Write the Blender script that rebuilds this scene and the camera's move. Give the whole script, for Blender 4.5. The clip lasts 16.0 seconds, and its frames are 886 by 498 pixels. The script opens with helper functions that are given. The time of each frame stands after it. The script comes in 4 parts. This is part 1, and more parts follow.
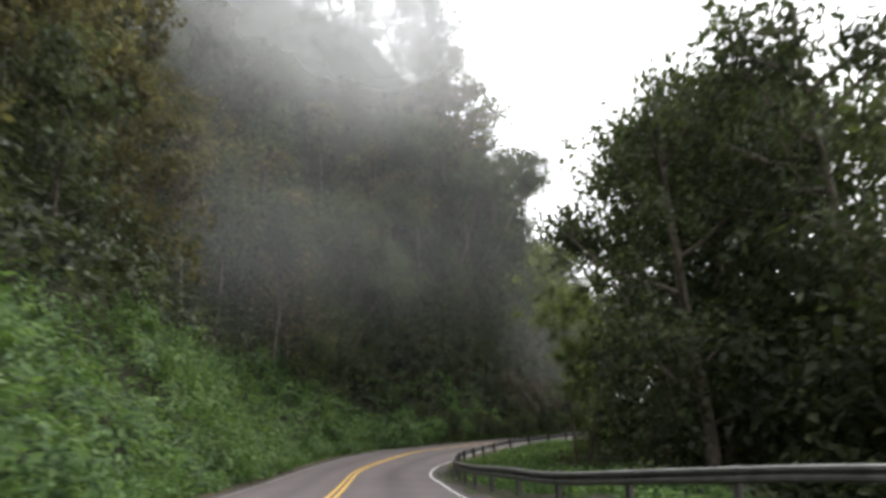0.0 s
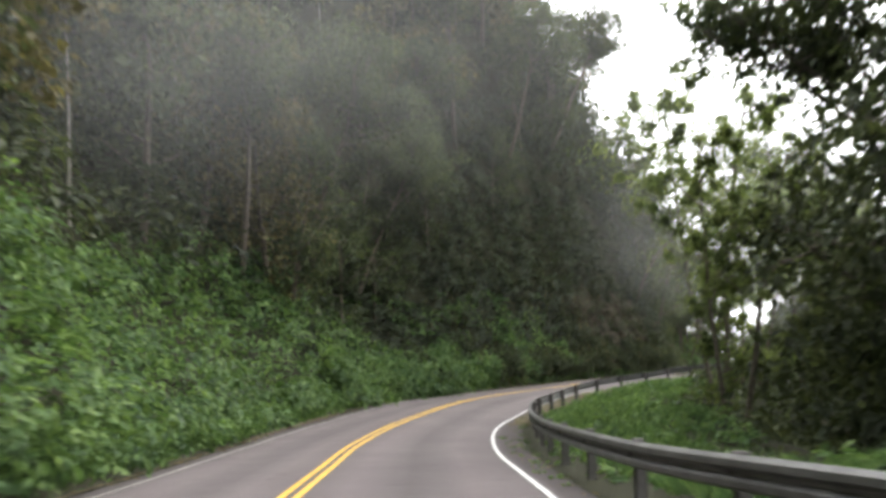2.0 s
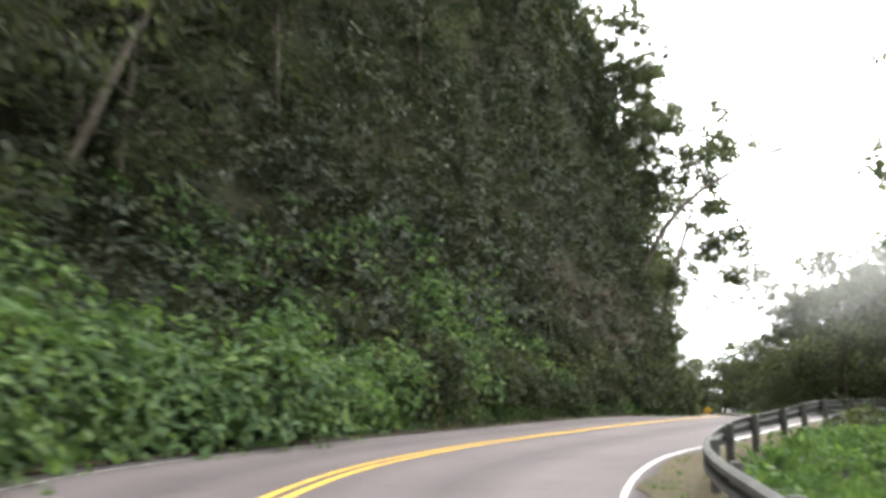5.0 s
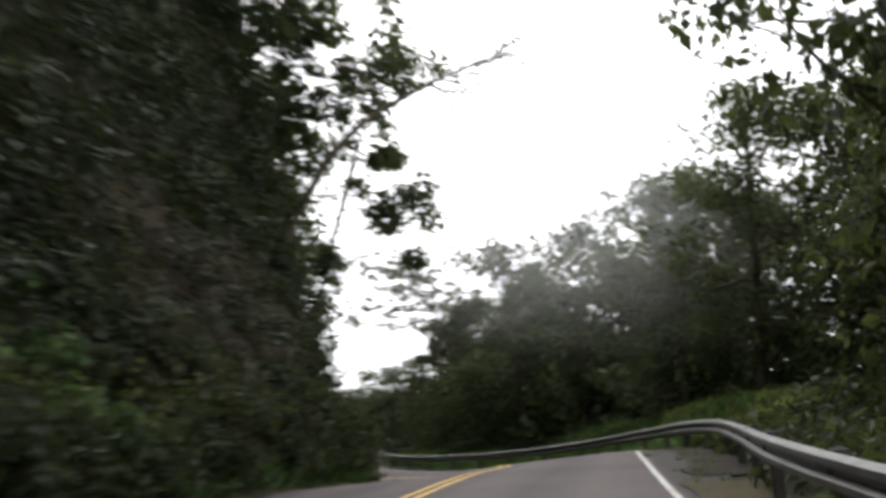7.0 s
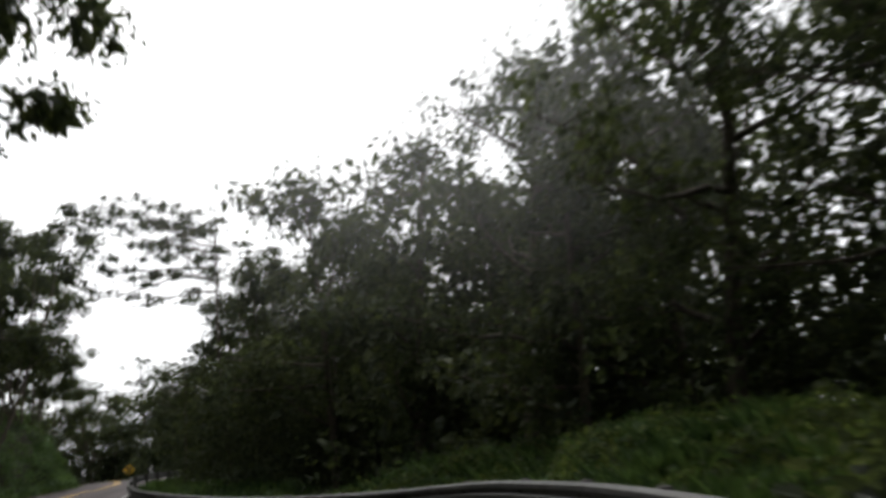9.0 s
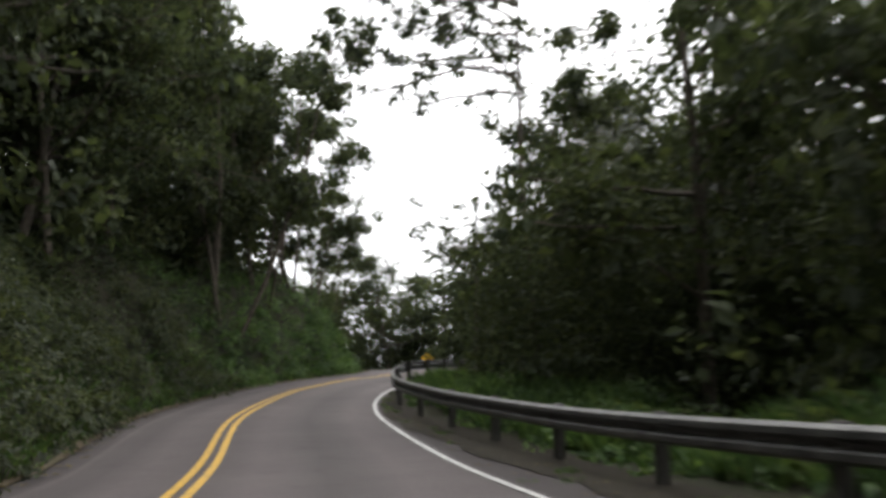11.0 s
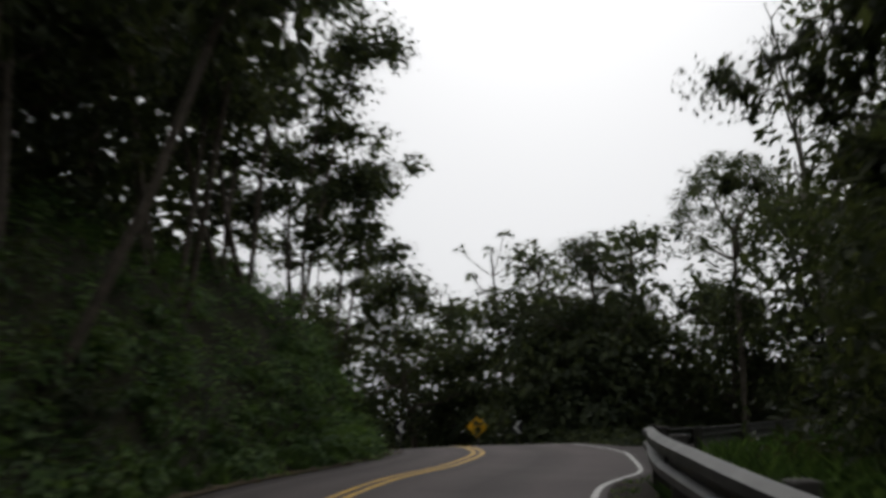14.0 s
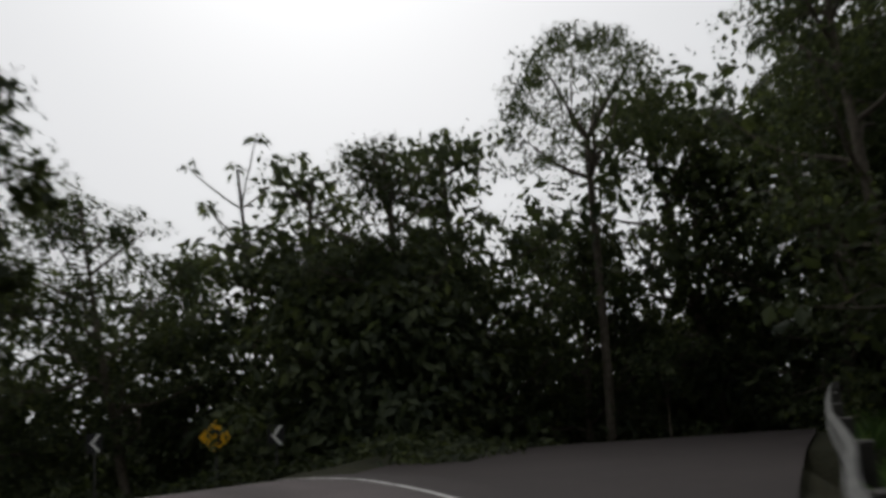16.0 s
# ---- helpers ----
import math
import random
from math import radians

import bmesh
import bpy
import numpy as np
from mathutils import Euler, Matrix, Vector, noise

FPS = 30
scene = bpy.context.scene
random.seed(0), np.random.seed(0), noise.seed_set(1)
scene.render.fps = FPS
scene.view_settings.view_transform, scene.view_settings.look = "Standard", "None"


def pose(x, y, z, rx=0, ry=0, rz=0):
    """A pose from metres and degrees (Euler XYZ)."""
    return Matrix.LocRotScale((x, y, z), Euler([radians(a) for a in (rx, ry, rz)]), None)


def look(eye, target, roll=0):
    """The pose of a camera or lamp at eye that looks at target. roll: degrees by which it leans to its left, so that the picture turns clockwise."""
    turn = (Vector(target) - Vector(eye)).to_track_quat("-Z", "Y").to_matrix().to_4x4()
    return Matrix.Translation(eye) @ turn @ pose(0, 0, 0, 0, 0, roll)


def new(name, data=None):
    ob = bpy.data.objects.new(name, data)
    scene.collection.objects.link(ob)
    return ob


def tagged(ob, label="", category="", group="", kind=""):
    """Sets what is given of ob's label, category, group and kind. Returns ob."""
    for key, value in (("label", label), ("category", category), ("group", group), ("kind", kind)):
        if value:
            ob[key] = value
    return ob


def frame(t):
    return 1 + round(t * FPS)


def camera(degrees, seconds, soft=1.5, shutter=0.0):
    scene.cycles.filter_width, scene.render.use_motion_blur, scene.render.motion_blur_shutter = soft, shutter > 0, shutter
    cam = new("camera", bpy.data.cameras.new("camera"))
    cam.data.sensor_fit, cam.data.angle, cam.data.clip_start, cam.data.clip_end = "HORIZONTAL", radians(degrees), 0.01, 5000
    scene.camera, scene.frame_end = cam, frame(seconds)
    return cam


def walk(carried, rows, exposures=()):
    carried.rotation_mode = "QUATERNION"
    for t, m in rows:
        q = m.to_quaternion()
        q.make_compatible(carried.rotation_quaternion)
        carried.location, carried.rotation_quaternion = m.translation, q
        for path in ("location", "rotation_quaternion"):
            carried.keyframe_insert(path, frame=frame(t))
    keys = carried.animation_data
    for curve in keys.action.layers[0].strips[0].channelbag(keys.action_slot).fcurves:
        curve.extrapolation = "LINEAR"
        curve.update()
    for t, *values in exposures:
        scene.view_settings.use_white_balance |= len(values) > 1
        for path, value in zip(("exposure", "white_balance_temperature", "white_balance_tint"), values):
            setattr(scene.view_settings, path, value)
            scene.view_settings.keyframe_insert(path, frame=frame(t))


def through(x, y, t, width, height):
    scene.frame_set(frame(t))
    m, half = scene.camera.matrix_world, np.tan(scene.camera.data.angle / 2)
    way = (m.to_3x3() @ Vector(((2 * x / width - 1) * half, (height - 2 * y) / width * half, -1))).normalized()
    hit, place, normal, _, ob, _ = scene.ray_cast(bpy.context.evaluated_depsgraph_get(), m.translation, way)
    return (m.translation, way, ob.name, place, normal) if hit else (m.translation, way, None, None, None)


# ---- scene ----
cam = camera(50.18, 16.0, soft=3.4, shutter=0.65)
PATH = [
    (0.0, (-0.123, 0.282, 1.427), (-0.078, 10.112, 3.264), -0.30),
    (0.5, (-0.284, 5.698, 1.348), (-0.296, 15.539, 3.125), -1.24),
    (1.0, (-0.330, 11.001, 1.238), (-0.715, 20.857, 2.883), -3.47),
    (1.5, (-0.857, 16.237, 1.153), (-0.972, 26.119, 2.681), -1.58),
    (2.0, (-0.823, 21.321, 1.012), (-1.168, 31.229, 2.315), -1.89),
    (2.5, (-1.313, 26.563, 0.878), (-1.715, 36.486, 2.052), -2.38),
    (3.0, (-1.614, 31.374, 0.622), (-1.999, 41.291, 1.850), -3.06),
    (5.5, (-1.068, 57.630, 0.716), (0.394, 67.382, 2.381), 1.62),
    (6.0, (-0.129, 61.662, 0.761), (2.159, 71.250, 2.449), 0.29),
    (6.5, (1.165, 65.869, 0.925), (4.581, 75.060, 2.886), -2.99),
    (7.0, (3.260, 70.402, 1.148), (7.910, 79.036, 3.108), -3.85),
    (7.5, (5.535, 74.268, 1.344), (11.167, 82.275, 3.384), -4.15),
    (8.0, (8.171, 77.575, 1.498), (14.345, 85.193, 3.456), -4.88),
    (8.5, (10.954, 80.837, 1.644), (17.257, 88.342, 3.631), -5.48),
    (9.0, (13.890, 84.092, 1.810), (19.819, 91.921, 3.696), -4.02),
    (9.5, (15.985, 87.133, 1.826), (21.271, 95.478, 3.384), 0.98),
    (10.0, (17.690, 90.455, 1.612), (22.228, 99.296, 2.729), 1.11),
    (12.5, (22.295, 109.770, 0.809), (24.309, 119.473, 2.149), 0.85),
    (13.0, (22.951, 113.829, 0.780), (25.113, 123.470, 2.318), 0.36),
    (13.5, (23.847, 117.783, 0.821), (26.362, 127.339, 2.360), -0.84),
    (14.0, (24.725, 121.459, 0.903), (27.845, 130.796, 2.659), -0.85),
    (14.5, (25.983, 124.931, 1.038), (29.830, 133.997, 2.772), -1.79),
    (15.0, (27.511, 128.347, 1.157), (31.991, 137.089, 3.027), -2.76),
    (15.5, (29.345, 131.473, 1.138), (34.277, 140.001, 2.853), -3.58),
    (16.0, (31.086, 134.726, 1.257), (36.268, 143.143, 2.773), -3.80),
]
EXPOSURES = [(0.0, 1.15), (1.0, 1.35), (2.0, 1.85), (3.0, 2.15), (5.5, 2.4), (6.0, 2.25), (6.5, 1.65), (7.0, 0.8), (7.5, 0.1), (8.0, -0.35), (8.5, -0.35), (9.0, 0.1), (9.5, 0.42), (10.0, 0.8), (12.5, 0.75), (13.0, 0.3), (13.5, -0.5), (14.0, -0.72), (14.5, -0.85), (15.0, -0.95), (16.0, -0.8)]
walk(cam, [(t, look(e, g, r)) for t, e, g, r in PATH], EXPOSURES)

# ---- light: a bright overcast morning sky ----
world = bpy.data.worlds.new("world")
scene.world = world
world.use_nodes = True
wn, wl = world.node_tree.nodes, world.node_tree.links
wn.clear()
sky = wn.new("ShaderNodeTexSky")
sky.sky_type, sky.sun_disc = "NISHITA", False
sky.sun_elevation, sky.sun_rotation = radians(38), radians(25)
sky.air_density, sky.dust_density, sky.ozone_density = 1.0, 6.0, 1.0
veil = wn.new("ShaderNodeHueSaturation")
veil.inputs["Saturation"].default_value = 0.12
cloud = wn.new("ShaderNodeMix")
cloud.data_type = "RGBA"
cloud.inputs["Factor"].default_value = 0.82
cloud.inputs["B"].default_value = (12.6, 12.8, 13.2, 1)
back = wn.new("ShaderNodeBackground")
back.inputs["Strength"].default_value = 0.1
wout = wn.new("ShaderNodeOutputWorld")
wl.new(sky.outputs[0], veil.inputs["Color"])
wl.new(veil.outputs[0], cloud.inputs["A"])
wl.new(cloud.outputs["Result"], back.inputs["Color"])
wl.new(back.outputs[0], wout.inputs[0])

sun_data = bpy.data.lights.new("sun", "SUN")
sun_data.energy, sun_data.angle, sun_data.color = 0.8, radians(25), (1.0, 0.97, 0.92)
sun = new("sun", sun_data)
sun.matrix_world = look((0, 0, 60), (-14, -26, 22))


# ---- materials ----
def material(name, rough=0.8, metal=0.0, spec=0.4):
    m = bpy.data.materials.new(name)
    m.use_nodes = True
    n, l = m.node_tree.nodes, m.node_tree.links
    b = n["Principled BSDF"]
    b.inputs["Roughness"].default_value = rough
    b.inputs["Metallic"].default_value = metal
    b.inputs["Specular IOR Level"].default_value = spec
    return m, n, l, b


def noise_tex(n, l, scale, detail=5.0, rough=0.6, coords="Object"):
    tc = n.new("ShaderNodeTexCoord")
    t = n.new("ShaderNodeTexNoise")
    t.inputs["Scale"].default_value = scale
    t.inputs["Detail"].default_value = detail
    t.inputs["Roughness"].default_value = rough
    l.new(tc.outputs[coords], t.inputs["Vector"])
    return t.outputs["Fac"]


def ramp(n, l, fac, stops):
    r = n.new("ShaderNodeValToRGB")
    e = r.color_ramp.elements
    while len(e) < len(stops):
        e.new(0.5)
    for k, (p, c) in enumerate(stops):
        e[k].position, e[k].color = p, (*c, 1)
    l.new(fac, r.inputs["Fac"])
    return r.outputs["Color"]


def mixed(n, l, fac, a, b, blend="MIX"):
    m = n.new("ShaderNodeMix")
    m.data_type, m.blend_type = "RGBA", blend
    for sock, val in ((m.inputs["Factor"], fac), (m.inputs["A"], a), (m.inputs["B"], b)):
        if isinstance(val, (int, float)):
            sock.default_value = val
        elif isinstance(val, tuple):
            sock.default_value = (*val, 1)
        else:
            l.new(val, sock)
    return m.outputs["Result"]


def bump(n, l, b, height, strength=0.4, dist=0.02):
    k = n.new("ShaderNodeBump")
    k.inputs["Strength"].default_value = strength
    k.inputs["Distance"].default_value = dist
    l.new(height, k.inputs["Height"])
    l.new(k.outputs["Normal"], b.inputs["Normal"])


def leaf_material(name, dark, mid, light, through=0.35, rough=0.6):
    m, n, l, b = material(name, rough, 0.0, 0.22)
    geo = n.new("ShaderNodeNewGeometry")
    info = n.new("ShaderNodeObjectInfo")
    col = ramp(n, l, geo.outputs["Random Per Island"], [(0.0, dark), (0.55, mid), (1.0, light)])
    patch = noise_tex(n, l, 0.55, 3.0)
    tone = ramp(n, l, patch, [(0.3, (0.55, 0.6, 0.6)), (0.7, (1.25, 1.2, 1.0))])
    col = mixed(n, l, 1.0, col, tone, "MULTIPLY")
    hue = n.new("ShaderNodeHueSaturation")
    mr = n.new("ShaderNodeMapRange")
    mr.inputs["To Min"].default_value, mr.inputs["To Max"].default_value = 0.75, 1.25
    l.new(info.outputs["Random"], mr.inputs["Value"])
    l.new(mr.outputs[0], hue.inputs["Value"])
    l.new(col, hue.inputs["Color"])
    col = hue.outputs[0]
    l.new(col, b.inputs["Base Color"])
    tr = n.new("ShaderNodeBsdfTranslucent")
    l.new(mixed(n, l, 1.0, col, (1.25, 1.28, 0.72), "MULTIPLY"), tr.inputs["Color"])
    mx = n.new("ShaderNodeMixShader")
    mx.inputs[0].default_value = through
    l.new(b.outputs[0], mx.inputs[1])
    l.new(tr.outputs[0], mx.inputs[2])
    l.new(mx.outputs[0], n["Material Output"].inputs["Surface"])
    return m


LEAF_FOREST = leaf_material("forest_leaf", (0.034, 0.043, 0.031), (0.062, 0.077, 0.051), (0.112, 0.13, 0.083), 0.4)
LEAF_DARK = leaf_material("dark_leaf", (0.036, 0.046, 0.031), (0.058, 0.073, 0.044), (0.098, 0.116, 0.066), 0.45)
# cliff leaves, darkened to carry the shade of the overhanging canopy
LEAF_BROW_SHADED = leaf_material("shaded_brow_leaf", (0.02, 0.028, 0.019), (0.036, 0.048, 0.031), (0.07, 0.086, 0.054), 0.28, 0.5)
LEAF_LIGHT = leaf_material("light_leaf", (0.075, 0.105, 0.045), (0.14, 0.18, 0.08), (0.22, 0.26, 0.12), 0.6)
LEAF_BANK = leaf_material("bank_leaf", (0.045, 0.08, 0.037), (0.085, 0.148, 0.06), (0.155, 0.228, 0.095), 0.42)
LEAF_OLIVE = leaf_material("olive_leaf", (0.063, 0.057, 0.038), (0.115, 0.103, 0.064), (0.19, 0.168, 0.105), 0.42)
LEAF_DRY = leaf_material("dry_leaf", (0.07, 0.05, 0.028), (0.13, 0.10, 0.045), (0.18, 0.14, 0.07), 0.35)


def bark_material(name, a, b_):
    m, n, l, b = material(name, 0.9)
    f = noise_tex(n, l, 6.0)
    l.new(ramp(n, l, f, [(0.3, a), (0.7, b_)]), b.inputs["Base Color"])
    bump(n, l, b, noise_tex(n, l, 22.0), 0.6, 0.03)
    return m


BARK = bark_material("bark", (0.05, 0.04, 0.03), (0.13, 0.11, 0.085))
BARK_PALE = bark_material("pale_bark", (0.12, 0.11, 0.09), (0.28, 0.26, 0.22))


def asphalt_material():
    """Worn asphalt: grit, patches, stains, and paler wheel tracks held in the mesh's wear attribute."""
    m, n, l, b = material("asphalt", 0.85, 0, 0.25)
    big = noise_tex(n, l, 0.3, 5)
    fine = noise_tex(n, l, 60.0, 3)
    c = ramp(n, l, big, [(0.3, (0.064, 0.053, 0.053)), (0.7, (0.102, 0.086, 0.084))])
    c = mixed(n, l, 0.35, c, ramp(n, l, fine, [(0.3, (0.031, 0.026, 0.027)), (0.7, (0.16, 0.139, 0.137))]))
    wear = n.new("ShaderNodeAttribute")
    wear.attribute_name = "wear"
    c = mixed(n, l, 1.0, c, ramp(n, l, wear.outputs["Fac"], [(0.0, (0.45, 0.43, 0.42)), (0.5, (1.0, 1.0, 1.0)), (1.0, (1.3, 1.27, 1.28))]), "MULTIPLY")
    stain = noise_tex(n, l, 1.3, 7, 0.7)
    c = mixed(n, l, 1.0, c, ramp(n, l, stain, [(0.28, (0.7, 0.68, 0.68)), (0.42, (1.0, 1.0, 1.0))]), "MULTIPLY")
    l.new(c, b.inputs["Base Color"])
    bump(n, l, b, fine, 0.35, 0.006)
    return m


def earth_material(name, a, b_, c_, grit=1.0):
    m, n, l, b = material(name, 0.95, 0, 0.2)
    c = ramp(n, l, noise_tex(n, l, 0.7, 6), [(0.3, a), (0.55, b_), (0.75, c_)])
    fine = noise_tex(n, l, 14.0, 6)
    c = mixed(n, l, 0.5, c, ramp(n, l, fine, [(0.35, (0.02 * grit, 0.018 * grit, 0.012 * grit)), (0.7, (0.12 * grit, 0.10 * grit, 0.06 * grit))]))
    l.new(c, b.inputs["Base Color"])
    bump(n, l, b, fine, 0.8, 0.06)
    return m


ASPHALT = asphalt_material()
EARTH = earth_material("forest_floor", (0.016, 0.024, 0.011), (0.032, 0.038, 0.018), (0.05, 0.044, 0.026), 0.5)
DIRT = earth_material("verge_dirt", (0.10, 0.07, 0.045), (0.16, 0.12, 0.08), (0.10, 0.11, 0.05))
MOSS = earth_material("mossy_dirt", (0.05, 0.055, 0.02), (0.10, 0.075, 0.04), (0.09, 0.10, 0.03))
# soil with the shadow beneath the guardrail put into its colour
SHADED_SOIL = earth_material("shaded_soil", (0.02, 0.018, 0.014), (0.036, 0.03, 0.022), (0.03, 0.032, 0.016), 0.45)
ROCK = earth_material("rock", (0.03, 0.028, 0.018), (0.055, 0.042, 0.032), (0.10, 0.073, 0.055), 0.8)


def paint_material(name, col, worn):
    m, n, l, b = material(name, 0.6, 0, 0.4)
    f = noise_tex(n, l, 5.0, 8, 0.7)
    l.new(ramp(n, l, f, [(0.36, worn), (0.5, col)]), b.inputs["Base Color"])
    return m


YELLOW = paint_material("yellow_paint", (0.62, 0.36, 0.03), (0.25, 0.17, 0.07))
FADED = paint_material("faded_paint", (0.25, 0.23, 0.205), (0.10, 0.092, 0.09))
WHITE = paint_material("white_paint", (0.55, 0.54, 0.52), (0.17, 0.16, 0.16))


def plain_material(name, col, rough, metal=0.0, vary=0.25, scale=3.0):
    m, n, l, b = material(name, rough, metal)
    f = noise_tex(n, l, scale, 6)
    lo = tuple(v * (1 - vary) for v in col)
    hi = tuple(min(1.0, v * (1 + vary)) for v in col)
    l.new(ramp(n, l, f, [(0.3, lo), (0.7, hi)]), b.inputs["Base Color"])
    bump(n, l, b, noise_tex(n, l, scale * 12), 0.15, 0.004)
    return m


STEEL = plain_material("weathered_steel", (0.085, 0.085, 0.078), 0.5, 0.25, 0.5)
POST = plain_material("dark_post", (0.06, 0.056, 0.05), 0.8, 0.0, 0.35)
SIGN_YELLOW = plain_material("sign_yellow", (0.78, 0.42, 0.01), 0.4, 0, 0.08)
SIGN_BLACK = plain_material("sign_black", (0.015, 0.015, 0.015), 0.5)
SIGN_WHITE = plain_material("sign_white", (0.75, 0.75, 0.73), 0.4, 0, 0.08)


# ---- mesh helpers ----
def mesh_of(name, verts, faces, mat, smooth=False):
    """One mesh from arrays; faces all have the same number of corners."""
    v = np.asarray(verts, dtype=np.float32)
    f = np.asarray(faces, dtype=np.int32)
    me = bpy.data.meshes.new(name)
    me.vertices.add(len(v))
    me.vertices.foreach_set("co", v.ravel())
    me.loops.add(f.size)
    me.loops.foreach_set("vertex_index", f.ravel())
    me.polygons.add(len(f))
    me.polygons.foreach_set("loop_start", np.arange(0, f.size, f.shape[1], dtype=np.int32))
    me.polygons.foreach_set("use_smooth", np.full(len(f), smooth))
    me.update(calc_edges=True)
    me.materials.append(mat)
    return me


def part(name, me, parent, label=""):
    ob = new(name, me)
    ob.parent = parent
    if label:
        ob["label"] = label
    return ob


def thing(name, label, category, group="", m=None):
    ob = new(name)
    ob.empty_display_size = 0.2
    if m is not None:
        ob.matrix_world = m
    return tagged(ob, label, category, group)


def spline(points, step=1.0):
    """A smooth line through points, evenly sampled."""
    p = np.asarray(points, float)
    p = np.vstack([2 * p[0] - p[1], p, 2 * p[-1] - p[-2]])
    out = []
    for i in range(1, len(p) - 2):
        for t in np.linspace(0, 1, 24, endpoint=False):
            a, b, c, d = p[i - 1], p[i], p[i + 1], p[i + 2]
            out.append(0.5 * (2 * b + (c - a) * t + (2 * a - 5 * b + 4 * c - d) * t * t + (3 * b - a - 3 * c + d) * t ** 3))
    out.append(p[-2])
    out = np.array(out)
    s = np.r_[0, np.cumsum(np.linalg.norm(np.diff(out[:, :2], axis=0), axis=1))]
    q = np.arange(0, s[-1], step)
    return np.stack([np.interp(q, s, out[:, k]) for k in range(out.shape[1])], 1)


def normals2(line):
    """Unit vectors to the right of a line's way, in the plan."""
    d = np.gradient(line[:, :2], axis=0)
    d /= np.linalg.norm(d, axis=1)[:, None]
    return np.stack([d[:, 1], -d[:, 0]], 1)


def strip(name, rows, mat):
    """A sheet from rows of points, each row across the way."""
    v = np.concatenate(rows)
    k, n = len(rows[0]), len(rows)
    f = [(i * k + j, i * k + j + 1, (i + 1) * k + j + 1, (i + 1) * k + j) for i in range(n - 1) for j in range(k - 1)]
    return mesh_of(name, v, f, mat)


def tube(points, radii, sides=7):
    """Corners and faces of a round, tapering tube along points."""
    p = np.asarray(points, float)
    t = np.gradient(p, axis=0)
    t /= np.linalg.norm(t, axis=1)[:, None] + 1e-9
    ref = np.where(np.abs(t[:, 2:3]) > 0.9, np.array([[1.0, 0, 0]]), np.array([[0, 0, 1.0]]))
    a = np.cross(t, ref)
    a /= np.linalg.norm(a, axis=1)[:, None]
    b = np.cross(t, a)
    ang = np.linspace(0, 2 * math.pi, sides, endpoint=False)
    r = np.asarray(radii, float)[:, None, None]
    v = p[:, None] + r * (np.cos(ang)[None, :, None] * a[:, None] + np.sin(ang)[None, :, None] * b[:, None])
    n = len(p)
    f = [(i * sides + j, i * sides + (j + 1) % sides, (i + 1) * sides + (j + 1) % sides, (i + 1) * sides + j) for i in range(n - 1) for j in range(sides)]
    return v.reshape(-1, 3), np.array(f)


def joined(pieces):
    v, f, k = [], [], 0
    for pv, pf in pieces:
        v.append(pv)
        f.append(np.asarray(pf) + k)
        k += len(pv)
    return np.concatenate(v), np.concatenate(f)


def leaves(rng, at, out, size, droop=0.25, width=0.45, spread=0.5):
    """Folded leaves at points, facing roughly along out; four corners each."""
    n = len(at)
    nrm = out + rng.normal(0, spread, (n, 3)) + (0, 0, 0.35)
    nrm /= np.linalg.norm(nrm, axis=1)[:, None] + 1e-9
    way = rng.normal(0, 1, (n, 3)) + out * 0.6 - np.array([0, 0, droop * 2])
    way -= (way * nrm).sum(1)[:, None] * nrm
    way /= np.linalg.norm(way, axis=1)[:, None] + 1e-9
    side = np.cross(nrm, way)
    s = np.broadcast_to(size, (n,))[:, None] * rng.uniform(0.6, 1.3, (n, 1))
    mid = at + way * s * 0.45
    v = np.stack([at, mid + side * s * width * 0.5 + nrm * s * 0.10, at + way * s, mid - side * s * width * 0.5 + nrm * s * 0.10], 1)
    return v.reshape(-1, 3), np.arange(4 * n).reshape(n, 4)


# ---- the plan: the road's middle line (x, y, height), edge line and guard rail ----
MIDDLE = spline([(-1.01, -45.00, 0.71), (-1.66, 0.01, 0.07), (-2.44, 15.01, -0.15), (-3.13, 28.01, -0.49), (-3.65, 38.00, -0.61), (-4.02, 46.00, -0.69), (-3.61, 54.01, -0.60),
               (-1.98, 64.93, -0.35), (0.28, 70.63, -0.15), (3.92, 76.20, 0.07), (7.82, 81.23, 0.29), (11.84, 86.10, 0.44), (15.81, 91.24, 0.35), (18.29, 96.00, 0.21),
               (19.35, 101.04, -0.12), (20.18, 106.02, -0.32), (21.13, 111.50, -0.44), (22.40, 119.90, -0.37), (24.63, 127.50, -0.20), (26.61, 132.11, -0.11),
               (28.70, 136.32, -0.05), (31.11, 140.13, -0.03), (33.30, 144.57, 0.04), (33.98, 149.61, 0.01), (32.26, 155.53, -0.78), (28.23, 160.53, -1.72),
               (20.00, 165.01, -3.02), (5.00, 168.99, -5.19)])
EDGE = spline([(1.87, -45.00), (1.73, 0.00), (1.41, 12.01), (0.70, 24.03), (0.10, 33.02), (-0.48, 42.00), (-0.44, 51.00), (0.50, 58.02), (1.92, 64.52), (3.98, 69.51), (6.35, 72.89),
               (9.31, 76.92), (12.50, 81.38), (16.47, 86.69), (19.76, 91.11), (21.94, 95.48), (23.01, 100.00), (23.83, 105.47), (24.44, 111.43), (25.66, 119.91),
               (26.86, 124.56), (28.80, 129.33), (30.97, 133.48), (33.66, 137.09), (35.58, 140.75), (36.84, 143.59), (37.36, 146.30), (37.28, 149.58), (35.35, 156.18),
               (30.69, 162.23), (21.06, 167.36), (5.51, 171.25)], 0.5)
